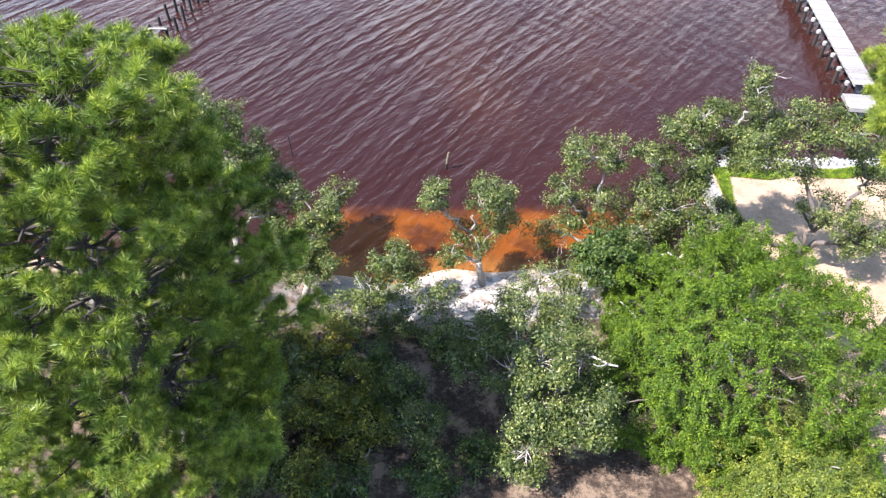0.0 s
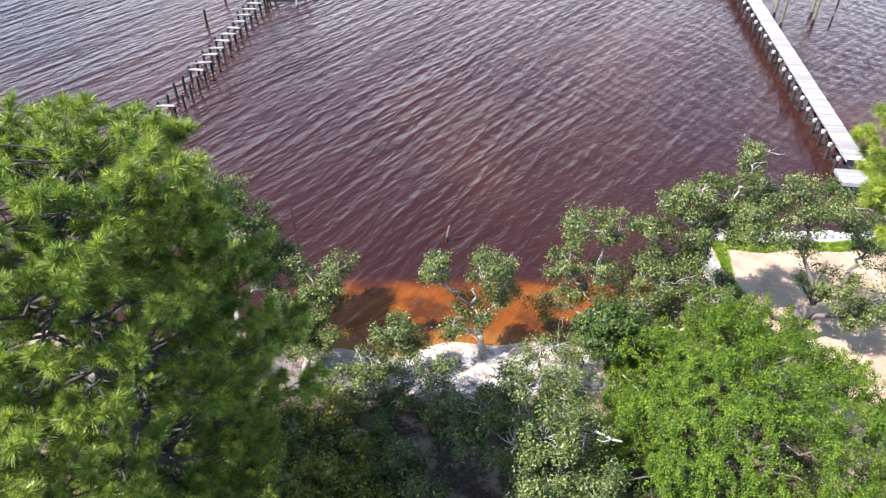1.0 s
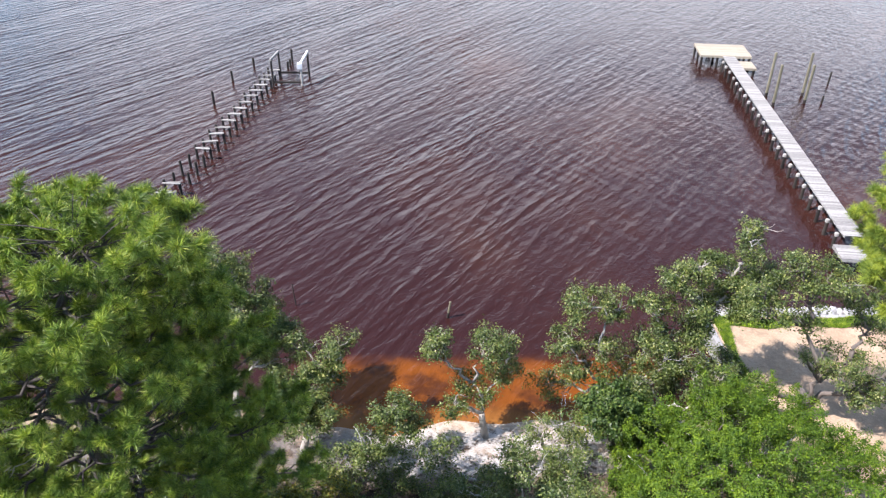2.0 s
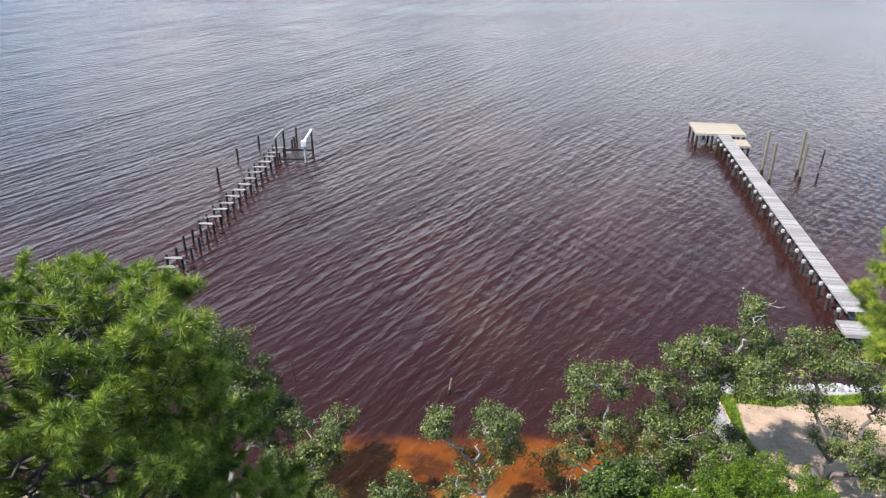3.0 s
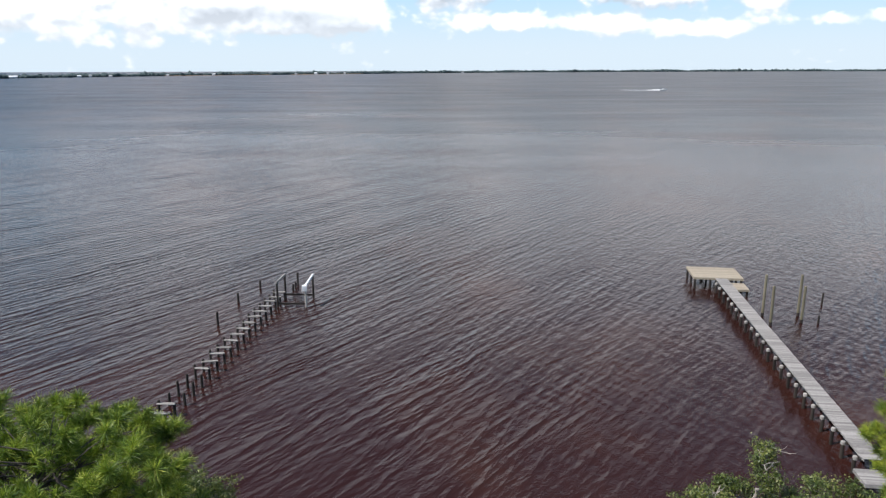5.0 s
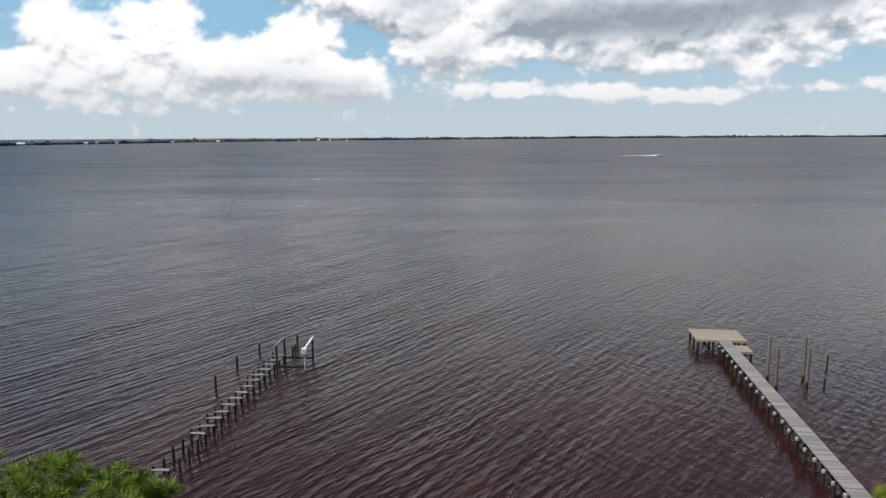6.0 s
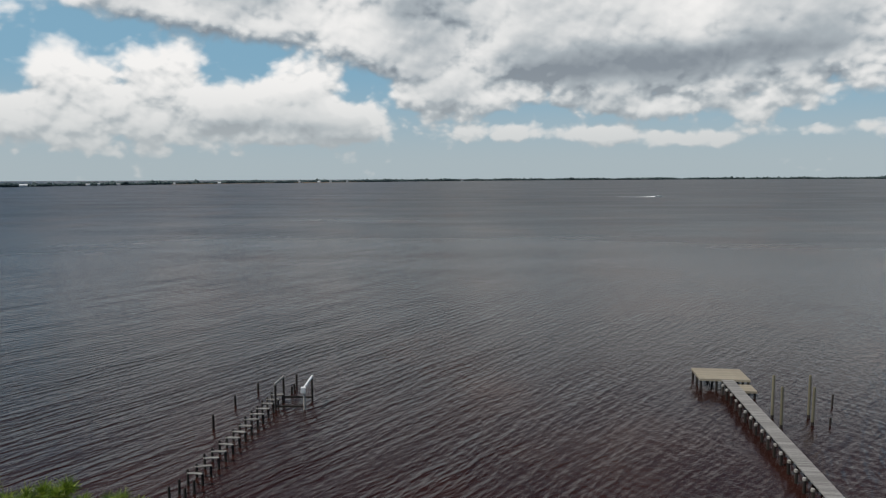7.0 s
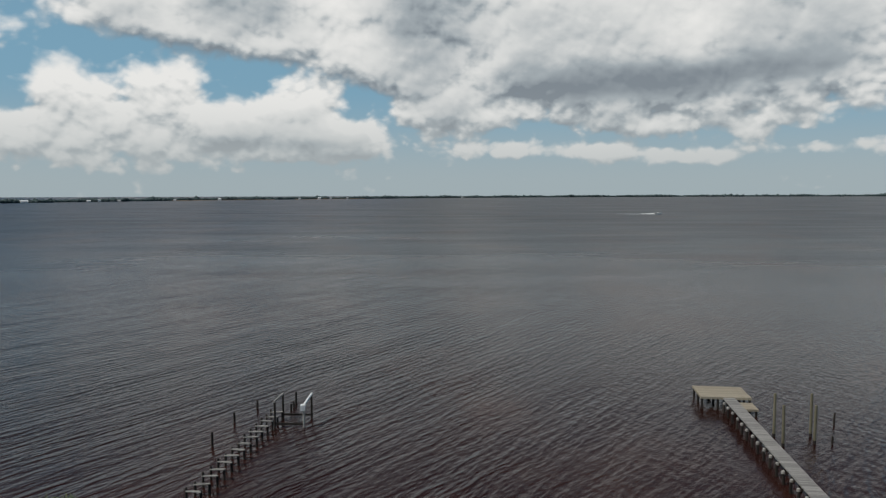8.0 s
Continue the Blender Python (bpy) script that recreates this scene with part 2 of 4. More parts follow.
def m_water():
    """Tea-brown river water: amber over the sand shelf, dark red-brown beyond, painted sky reflection far out, wind
    ripples and short waves.
    """
    m, t = material("tannin_water")
    pos = t.node("ShaderNodeNewGeometry").outputs["Position"]
    s = t.node("ShaderNodeSeparateXYZ", {0: pos})
    # axes along and across the wave crests
    u = t.math("ADD", t.math("MULTIPLY", s.outputs[0], 0.55), t.math("MULTIPLY", s.outputs[1], 0.835))
    v = t.math("ADD", t.math("MULTIPLY", s.outputs[0], 0.835), t.math("MULTIPLY", s.outputs[1], -0.55))
    flow = t.math("MULTIPLY", t.math("SUBTRACT", t.noise(pos, 0.05, 2.0), 0.5), 4.0)
    v = t.math("ADD", v, flow)

    def waves(a, b, scale, detail, rough=0.5):
        return t.noise(t.node("ShaderNodeCombineXYZ", {0: t.math("MULTIPLY", u, a), 1: t.math("MULTIPLY", v, b), 2: 0.0}).outputs[0], scale, detail, rough, 0.3)

    warp = t.math("MULTIPLY", waves(0.10, 0.22, 1.0, 3.0), 9.0)
    h = 0.0
    # wind waves: length in metres, bearing off the wind, steepness
    for k, (length, off, steep) in enumerate([(11.0, -6, .004), (6.5, 8, .006), (2.6, 6, .007), (1.8, -9, .012), (1.3, 4, .018), (1.02, -3, .019), (0.8, 13, .016), (0.62, -15, .013), (0.46, 7, .010), (1.4, 62, .007)]):
        a = math.atan2(-0.55, 0.835) + radians(off)
        kk = 2 * math.pi / length
        ph = t.math("ADD", t.vec("DOT_PRODUCT", pos, (math.cos(a) * kk, math.sin(a) * kk, 0)), t.math("MULTIPLY", warp, 0.2 + 0.17 * k))
        one = t.math("SINE", t.math("ADD", ph, 1.7 * k))
        if k < 7:
            one = t.math("SUBTRACT", 1.0, t.math("MULTIPLY", t.math("POWER", t.math("ABSOLUTE", t.math("SINE", t.math("MULTIPLY", t.math("ADD", ph, 1.7 * k), 0.5))), 0.8), 2.0))
        h = t.math("ADD", h, t.math("MULTIPLY", one, steep * length * 1.0))
    patch = t.step(waves(0.05, 0.13, 1.0, 3.0, 0.6), 0.30, 0.68, 0.35, 1.25)
    gust = t.step(t.noise(t.vec("MULTIPLY", pos, (0.7, 1.0, 1.0)), 0.018, 4.0, 0.6), 0.3, 0.7, 0.7, 1.2)
    chop = waves(0.45, 1.3, 1.0, 4.0, 0.6)
    ripple = t.noise(pos, 4.2, 3.0, 0.6)
    h = t.math("MULTIPLY", h, t.math("MULTIPLY", t.math("MULTIPLY", patch, gust), t.math("MULTIPLY", t.step(s.outputs[1], 25.0, 46.0, 0.4, 1.0), t.step(s.outputs[0], -4.0, 22.0, 1.0, 0.5))))
    h = t.math("ADD", h, t.math("ADD", t.math("MULTIPLY", chop, 0.12), t.math("MULTIPLY", ripple, 0.022)))
    bump = t.node("ShaderNodeBump", {"Height": h, "Distance": 1.0, "Strength": 1.0})
    # wind lanes: calmer and rougher streaks far out
    lane = t.math("MULTIPLY", t.math("MULTIPLY", t.math("SUBTRACT", t.noise(t.vec("MULTIPLY", pos, (0.25, 1.0, 1.0)), 0.022, 5.0, 0.62), 0.5), 0.25), t.step(s.outputs[1], 60.0, 260.0))
    # depth of the bed off the beach
    wob = t.math("MULTIPLY", t.math("SUBTRACT", t.noise(pos, 0.55, 4.0), 0.5), 1.3)
    yy = t.math("ADD", s.outputs[1], wob)
    shelf = t.step(yy, 29.3, 27.9)
    side = t.math("MULTIPLY", t.step(s.outputs[0], -8.5, -4.0), t.step(s.outputs[0], 15.0, 9.5))
    shelf = t.math("MULTIPLY", shelf, side)
    shore = t.step(yy, 25.6, 23.9)
    blot = t.step(t.noise(t.vec("ADD", pos, (3.0, 1.0, 0)), 0.42, 4.0, 0.6), 0.44, 0.62)
    amber = t.mix(t.math("MULTIPLY", blot, 0.8), (0.125, 0.036, 0.004, 1), (0.030, 0.010, 0.004, 1))
    amber = t.mix(t.math("MULTIPLY", shore, 0.7), amber, (0.19, 0.085, 0.02, 1))
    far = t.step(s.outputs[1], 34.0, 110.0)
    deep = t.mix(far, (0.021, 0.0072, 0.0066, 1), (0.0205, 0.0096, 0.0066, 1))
    # far out, a grey-blue reflection of the sky is painted into the body colour
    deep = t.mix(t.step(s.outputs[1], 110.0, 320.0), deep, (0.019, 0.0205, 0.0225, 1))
    # painted reflection of the blue sky on the left-hand open water
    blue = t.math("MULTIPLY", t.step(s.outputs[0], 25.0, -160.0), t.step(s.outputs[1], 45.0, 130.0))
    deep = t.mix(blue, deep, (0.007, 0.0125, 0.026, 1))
    silt = t.step(t.noise(t.vec("MULTIPLY", pos, (1.0, 0.6, 1.0)), 0.03, 4.0, 0.6), 0.45, 0.7)
    deep = t.mix(t.math("MULTIPLY", silt, 0.45), deep, (0.070, 0.030, 0.015, 1))
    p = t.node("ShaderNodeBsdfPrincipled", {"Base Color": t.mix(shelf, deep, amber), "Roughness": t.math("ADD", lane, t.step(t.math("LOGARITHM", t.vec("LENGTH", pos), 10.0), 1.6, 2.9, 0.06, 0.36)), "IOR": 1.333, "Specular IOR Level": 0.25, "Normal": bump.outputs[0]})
    t.node("ShaderNodeOutputMaterial", {0: p.outputs[0]})
    return m


def m_ground():
    """Leaf litter under the trees, white river sand along the beach, tan sand in the yard."""
    m, t = material("sandy_ground")
    pos = t.node("ShaderNodeNewGeometry").outputs["Position"]
    s = t.node("ShaderNodeSeparateXYZ", {0: pos})
    n = t.noise(pos, 0.6, 5.0, 0.6)
    fine = t.noise(pos, 9.0, 5.0, 0.7)
    wy = t.math("ADD", s.outputs[1], t.math("MULTIPLY", t.math("SUBTRACT", n, 0.5), 3.0))
    wx = t.math("ADD", s.outputs[0], t.math("MULTIPLY", t.math("SUBTRACT", n, 0.5), 2.0))
    # litter colours are darkened to carry the trees' shade on the ground
    litter = t.ramp(t.noise(pos, 5.0, 6.0, 0.75), [(.25, (.014, .010, .008)), (.5, (.046, .033, .024)), (.75, (.13, .092, .066))])
    white = t.ramp(fine, [(.2, (.20, .178, .155)), (.5, (.36, .335, .305)), (.8, (.52, .495, .465))])
    tan = t.ramp(t.math("ADD", t.math("MULTIPLY", fine, 0.5), t.math("MULTIPLY", n, 0.5)), [(.25, (.20, .138, .09)), (.5, (.325, .235, .158)), (.75, (.44, .335, .245))])
    c = t.mix(t.step(t.noise(pos, 0.35, 4.0, 0.65), 0.64, 0.74), litter, tan)
    patchy = t.math("MULTIPLY", t.step(wy, 19.6, 21.2), t.step(t.noise(pos, 1.6, 5.0, 0.7), 0.36, 0.52))
    patchy = t.math("MULTIPLY", patchy, t.step(s.outputs[0], -6.0, 0.5, 0.3, 1.0))
    c = t.mix(patchy, c, white)
    wet = t.step(wy, 23.0, 24.0)
    c = t.mix(t.math("MULTIPLY", wet, 0.6), c, (0.42, 0.30, 0.19, 1))
    c = t.mix(t.step(wx, 14.2, 15.2), c, tan)
    dead = t.math("MULTIPLY", t.step(t.noise(pos, 1.1, 6.0, 0.75), 0.48, 0.62), 0.75)
    c = t.mix(dead, c, (0.22, 0.16, 0.11, 1))
    finish(t, c, 0.95, t.math("ADD", fine, n), 0.05, 0.15)
    return m


def m_plain(name, stops, scale=3.0, rough=0.8, relief=0.006, spec=0.3, metal=0.0):
    m, t = material(name)
    co = t.node("ShaderNodeTexCoord").outputs["Object"]
    n = t.noise(co, scale, 6.0, 0.65)
    f = t.math("ADD", t.math("MULTIPLY", n, 0.75), t.math("MULTIPLY", t.node("ShaderNodeObjectInfo").outputs["Random"], 0.25))
    finish(t, t.ramp(f, stops), rough, n, relief, spec, metal)
    return m


M_WATER, M_GROUND = m_water(), m_ground()
M_CONCRETE = m_plain("pale_concrete", [(.25, (.15, .145, .135)), (.5, (.22, .215, .205)), (.75, (.30, .295, .28))], 2.0)
M_ROCK = m_plain("pale_rock", [(.2, (.17, .165, .16)), (.5, (.29, .285, .28)), (.8, (.43, .42, .41))], 3.0, 0.9, 0.03)
M_WHITE = m_plain("white_paint", [(.2, (.62, .62, .60)), (.6, (.80, .80, .79))], 4.0, 0.5)
M_BLUE = m_plain("blue_tarp", [(.2, (.10, .17, .26)), (.6, (.19, .29, .40))], 2.0, 0.5)
M_ROOF = m_plain("grey_roof", [(.2, (.20, .20, .20)), (.6, (.42, .42, .42))], 0.4, 0.6)
# dark green foliage with blue distance haze painted into its base colour
M_HAZED_WOODS = m_plain("far_woods", [(.2, (.034, .055, .055)), (.5, (.052, .078, .078)), (.8, (.075, .10, .098))], 0.05, 0.9, 0.5)
M_WAKE = m_plain("wake_foam", [(.2, (.65, .67, .68)), (.6, (.85, .86, .86))], 0.8, 0.8)


# ---- geometry helpers ----
class Geo:
    """Gathers vertices and faces of one mesh."""

    def __init__(self):
        self.v, self.f, self.n = [], [], 0

    def add(self, verts, faces):
        verts = np.asarray(verts, float)
        self.v.append(verts)
        self.f += [tuple(int(i) + self.n for i in f) for f in faces]
        self.n += len(verts)

    def tube(self, path, radii, sides=6):
        path = np.asarray(path, float)
        n = len(path)
        tan = np.gradient(path, axis=0)
        tan /= np.linalg.norm(tan, axis=1)[:, None] + 1e-9
        ref = np.where(np.abs(tan[:, 2:3]) > 0.9, [[1.0, 0, 0]], [[0, 0, 1.0]])
        a = np.cross(tan, ref)
        a /= np.linalg.norm(a, axis=1)[:, None] + 1e-9
        b = np.cross(tan, a)
        ang = np.arange(sides) * 2 * math.pi / sides
        ring = a[:, None] * np.cos(ang)[None, :, None] + b[:, None] * np.sin(ang)[None, :, None]
        verts = (path[:, None] + ring * np.asarray(radii)[:, None, None]).reshape(-1, 3)
        faces = [(i * sides + j, i * sides + (j + 1) % sides, (i + 1) * sides + (j + 1) % sides, (i + 1) * sides + j) for i in range(n - 1) for j in range(sides)]
        faces += [tuple(range(sides - 1, -1, -1)), tuple((n - 1) * sides + j for j in range(sides))]
        self.add(verts, faces)

    def mesh(self, name, mat, smooth=False):
        me = bpy.data.meshes.new(name)
        me.from_pydata(np.concatenate(self.v).tolist() if self.v else [], [], self.f)
        me.materials.append(mat)
        if smooth:
            me.polygons.foreach_set("use_smooth", np.ones(len(me.polygons), bool))
        me.update()
        return me


def many(name, verts, faces, mat):
    """A mesh from arrays: verts (n, 3), faces (m, 3 or 4)."""
    me = bpy.data.meshes.new(name)
    k = faces.shape[1]
    me.vertices.add(len(verts))
    me.vertices.foreach_set("co", np.asarray(verts, np.float32).ravel())
    me.loops.add(faces.size)
    me.loops.foreach_set("vertex_index", np.asarray(faces, np.int32).ravel())
    me.polygons.add(len(faces))
    me.polygons.foreach_set("loop_start", np.arange(0, faces.size, k, dtype=np.int32))
    me.update(calc_edges=True)
    me.validate()
    me.materials.append(mat)
    return me


def thing(name, at=(0, 0, 0), label="", category="", group="", kind="", turn=0.0):
    ob = new(name)
    ob.empty_display_size = 0.2
    ob.matrix_basis = pose(*at, 0, 0, turn)
    return tagged(ob, label, category, group, kind)


def part(name, mesh, parent, label="", m=None):
    """One mesh object under a thing or a part; m is its pose in the parent's frame."""
    ob = new(name, mesh)
    ob.parent = parent
    if m is not None:
        ob.matrix_basis = m
    return tagged(ob, label)


def box_mesh(name, sx, sy, sz, mat, bevel=0.01, seed=0):
    """A box centred on its origin with worn, rounded edges."""
    bm = bmesh.new()
    bmesh.ops.create_cube(bm, size=1.0)
    for v in bm.verts:
        v.co.x, v.co.y, v.co.z = v.co.x * sx, v.co.y * sy, v.co.z * sz
    if bevel:
        bmesh.ops.bevel(bm, geom=bm.edges[:], offset=bevel, segments=1, affect="EDGES")
    me = bpy.data.meshes.new(name)
    bm.to_mesh(me)
    bm.free()
    me.materials.append(mat)
    return me


def pile_mesh(name, r, h, mat, lean=(0, 0), seed=0, below=1.2):
    """A round timber pile with a slightly domed, worn head, running on under the water."""
    rng = np.random.RandomState(seed)
    g = Geo()
    zs = [-below, 0.0, h * 0.5, h - 0.05, h]
    path = [(lean[0] * z, lean[1] * z, z) for z in zs]
    g.tube(path, [r * 1.05, r * 1.02, r * (0.97 + 0.05 * rng.rand()), r * 0.95, r * 0.72], 9)
    return g.mesh(name, mat, False)


def leaves(centres, size, rng, up=(0, 0, 0.5), slim=0.5):
    """Small pointed blades round the centres: (n*4, 3) vertices and (n, 4) faces."""
    n = len(centres)
    nor = rng.randn(n, 3) * 0.75 + up
    nor /= np.linalg.norm(nor, axis=1)[:, None]
    a = np.cross(nor, rng.randn(n, 3))
    a /= np.linalg.norm(a, axis=1)[:, None] + 1e-9
    b = np.cross(nor, a)
    ln = (size * (0.6 + 0.8 * rng.rand(n)))[:, None]
    v = np.stack([centres - a * ln * .5, centres + b * ln * slim * .5 + nor * ln * .08, centres + a * ln * .5, centres - b * ln * slim * .5 + nor * ln * .08], 1)
    f = np.arange(n * 4).reshape(n, 4)
    return v.reshape(-1, 3), f


def bezier(p0, p1, p2, n):
    s = np.linspace(0, 1, n)[:, None]
    return (1 - s) ** 2 * p0 + 2 * s * (1 - s) * p1 + s * s * p2


def kinked(path, amount, rng):
    path = path.copy()
    path[1:-1] += rng.randn(len(path) - 2, 3) * amount
    return path


def oak(name, base, fork, clumps, label, seed, leaf_mat=None, bark_mat=None, per=3000, size=0.105, r0=0.15, bare=0, spread=1.0, category="tree"):
    """A gnarled broadleaf tree: trunk, a limb with its twigs to each leaf clump, and a crown of many small leaves.
    clumps: (x, y, z, radius) in the world."""
    rng = np.random.RandomState(seed)
    leaf_mat, bark_mat = leaf_mat or M_OAK, bark_mat or M_OAKBARK
    root = thing(name, base, label, category)
    o = np.array(base, float)
    f = np.array(fork, float) - o
    g = Geo()
    mid = f * 0.5 + rng.randn(3) * [0.12, 0.12, 0]
    trunk = kinked(bezier(np.array([0, 0, -0.3]), mid, f, 7), 0.04, rng)
    g.tube(trunk, np.linspace(r0 * 1.25, r0 * 0.85, 7), 9)
    part("trunk", g.mesh("trunk", bark_mat, True), root)
    cen, face = [], []
    joints = [f]
    order = sorted(clumps, key=lambda c: np.linalg.norm(np.array(c[:3]) - o - f))
    for c in order:
        p = np.array(c[:3]) - o
        r = c[3] * 1.15
        near = min(joints, key=lambda j: np.linalg.norm(j - p) + 0.5 * np.linalg.norm(j - f))
        g = Geo()
        d = np.linalg.norm(p - near)
        path = kinked(bezier(near, (near + p) * 0.5 + [0, 0, 0.12 * d] + rng.randn(3) * 0.12 * d, p, 8), 0.05 * max(d, .6), rng)
        ra = r0 * (0.62 if near is f else 0.42)
        g.tube(path, np.linspace(ra, ra * 0.3, 8), 6)
        joints += [path[4], path[6]]
        tips = []
        for k in range(int(9 + r * 6)):
            q = rng.randn(3)
            q /= np.linalg.norm(q)
            q = p + q * r * (0.55 + 0.5 * rng.rand()) * [spread, spread, 0.8]
            s = path[rng.randint(4, 8)]
            tw = kinked(bezier(s, (s + q) * 0.5 + rng.randn(3) * 0.1, q, 4), 0.04, rng)
            g.tube(tw, [ra * 0.26 + .006, ra * 0.18 + .005, .008, .004], 4)
            tips += [tw[3], tw[2] * 0.6 + tw[3] * 0.4]
        part("limb", g.mesh("limb", bark_mat, True), root)
        tips = np.array(tips)
        n = int(per * 1.3 * r * r)
        sub = tips[rng.randint(0, len(tips), n)]
        cen.append(sub + rng.randn(n, 3) * [0.16, 0.16, 0.12] * (0.6 + 0.4 * r))
        face.append((cen[-1] - p) / r * 0.8 + [0, 0, 0.6])
    for k in range(bare):
        g = Geo()
        a = rng.rand() * 6.28
        s = joints[rng.randint(0, len(joints))]
        q = s + np.array([math.cos(a), math.sin(a), 0.1 + 0.5 * rng.rand()]) * (0.6 + 0.45 * rng.rand())
        stick = kinked(bezier(s, (s + q) / 2 + rng.randn(3) * .35, q, 8), .06, rng)
        g.tube(stick, np.linspace(.03, .008, 8), 5)
        for j in (3, 5, 6):
            e = stick[j] + (q - s) * 0.25 + rng.randn(3) * 0.22
            g.tube(kinked(bezier(stick[j], (stick[j] + e) / 2 + rng.randn(3) * .06, e, 5), .02, rng), np.linspace(.014, .005, 5), 4)
        part("dead_branch", g.mesh("dead_branch", M_DEADWOOD, True), root, "bleached bare dead branch")
    v, fc = leaves(np.concatenate(cen), size, rng, np.concatenate(face))
    part("crown", many("crown", v, fc, leaf_mat), root)
    return root


def tufts(centres, dirs, length, per, rng, width=0.0088):
    """Round cushions of long needles at the tips of pine twigs, fuller on the outer side."""
    n = len(centres)
    size = np.repeat(0.75 + 0.5 * rng.rand(n, 1), per, 0)
    d = rng.randn(n * per, 3)
    d /= np.linalg.norm(d, axis=1)[:, None]
    d += np.repeat(dirs, per, 0) * 0.62
    d /= np.linalg.norm(d, axis=1)[:, None]
    c = np.repeat(centres, per, 0) + rng.randn(n * per, 3) * 0.015 - np.repeat(dirs, per, 0) * (rng.rand(n * per, 1) * 0.12)
    ln = length * size * (0.78 + 0.3 * rng.rand(n * per, 1))
    side = np.cross(d, rng.randn(n * per, 3))
    side /= np.linalg.norm(side, axis=1)[:, None] + 1e-9
    tip = c + d * ln - np.array([0, 0, 1.0]) * ln ** 2 * 0.25
    v = np.stack([c - side * width, c + side * width, tip], 1).reshape(-1, 3)
    return v, np.arange(len(v)).reshape(-1, 3)


def pine(name, path, crown, label, seed, limbs, mat, per=90, toward=None, length=0.29):
    """A long-needled pine: trunk along path, limbs in a domed crown (centre height, half height, reach),
    twigs that end in clustered cushions of needles, with open dark gaps between the limbs."""
    rng = np.random.RandomState(seed)
    path = np.array(path, float)
    o = path[0].copy()
    root = thing(name, tuple(o), label, "tree")
    path = path - o
    s = np.linspace(0, 1, len(path))
    fine = np.stack([np.interp(np.linspace(0, 1, 24), s, path[:, i]) for i in range(3)], 1)
    fine[1:-1] = (fine[:-2] + fine[1:-1] * 2 + fine[2:]) / 4
    g = Geo()
    g.tube(kinked(fine, 0.025, rng), np.linspace(0.30, 0.05, 24), 10)
    part("trunk", g.mesh("trunk", M_PINEBARK, True), root)
    zc, zh, reach = crown
    zc -= o[2]
    cs, ds = [], []
    for k in range(limbs):
        u = (k + 0.5) / limbs
        z = zc - zh * 0.93 + u * zh * 1.85
        L = reach * math.sqrt(max(0.06, 1 - ((z - zc) / zh) ** 2)) * (0.66 + 0.5 * rng.rand()) * (1.05 - 0.24 * u)
        az = k * 2.39996 + rng.randn() * 0.25
        if toward is not None:
            az = toward + rng.randn() * 0.6
        i = int(np.argmin(np.abs(fine[:, 2] - z)))
        p0 = fine[i]
        out = np.array([math.cos(az), math.sin(az), 0])
        lift = 0.05 + 0.36 * u
        p2 = p0 + out * L + [0, 0, L * lift * 0.6]
        p1 = p0 + out * L * 0.5 + [0, 0, L * (lift * 0.1 - 0.06)]
        limb = kinked(bezier(p0, p1, p2, 10), 0.07, rng)
        g = Geo()
        rl = 0.022 + 0.009 * L
        g.tube(limb, np.linspace(rl, 0.016, 10), 6)
        # side shoots crowd the outer half of the limb and turn upwards
        for b in range(int(6 + L * 2.9)):
            j = min(9, rng.randint(4 if L > 1.2 else 2, 11))
            bs = limb[j]
            ba = az + rng.choice([-1, 1]) * (0.25 + 0.85 * rng.rand())
            bl = (0.35 + 0.65 * rng.rand()) * (1.5 - 0.08 * j)
            be = bs + np.array([math.cos(ba) * bl, math.sin(ba) * bl, bl * (0.25 + 0.5 * rng.rand())])
            br = kinked(bezier(bs, (bs + be) / 2 + [0, 0, -0.10], be, 5), 0.03, rng)
            g.tube(br, np.linspace(0.019, 0.008, 5), 4)
            for q in range(rng.randint(3, 6)):
                dd = (be - bs) / bl * 0.8 + rng.randn(3) * 0.55 + [0, 0, 0.75]
                dd /= np.linalg.norm(dd)
                c = be - (be - bs) * 0.22 * rng.rand() + dd * (0.10 + 0.16 * rng.rand()) * (q > 0)
                g.tube([be - (be - bs) * 0.2, c], [0.008, 0.006], 4)
                cs.append(c)
                ds.append(dd)
        dd = (limb[-1] - limb[-2]) / np.linalg.norm(limb[-1] - limb[-2])
        for q in range(3):
            cs.append(limb[-1] + rng.randn(3) * 0.10 * (q > 0))
            ds.append(dd * 0.6 + np.array([0, 0, 0.7]))
        part("limb", g.mesh("limb", M_PINEBARK, True), root)
        if toward is None and k % 9 == 4 and u < 0.7:
            h = Geo()
            a0 = limb[4]
            e = a0 + out * 0.9 + rng.randn(3) * [0.5, 0.5, 0.2] + [0, 0, -0.1]
            st = kinked(bezier(a0, (a0 + e) / 2 + rng.randn(3) * 0.15, e, 7), 0.05, rng)
            h.tube(st, np.linspace(0.022, 0.007, 7), 5)
            for j in (3, 4, 5):
                f = st[j] + (e - a0) * 0.3 + rng.randn(3) * 0.2
                h.tube([st[j], (st[j] + f) / 2 + rng.randn(3) * 0.04, f], [0.012, 0.008, 0.005], 4)
            part("dead_branch", h.mesh("dead_branch", M_DEADWOOD, True), root, "bleached bare dead branch")
    # short upright shoots fill the middle of the crown round the leader
    g = Geo()
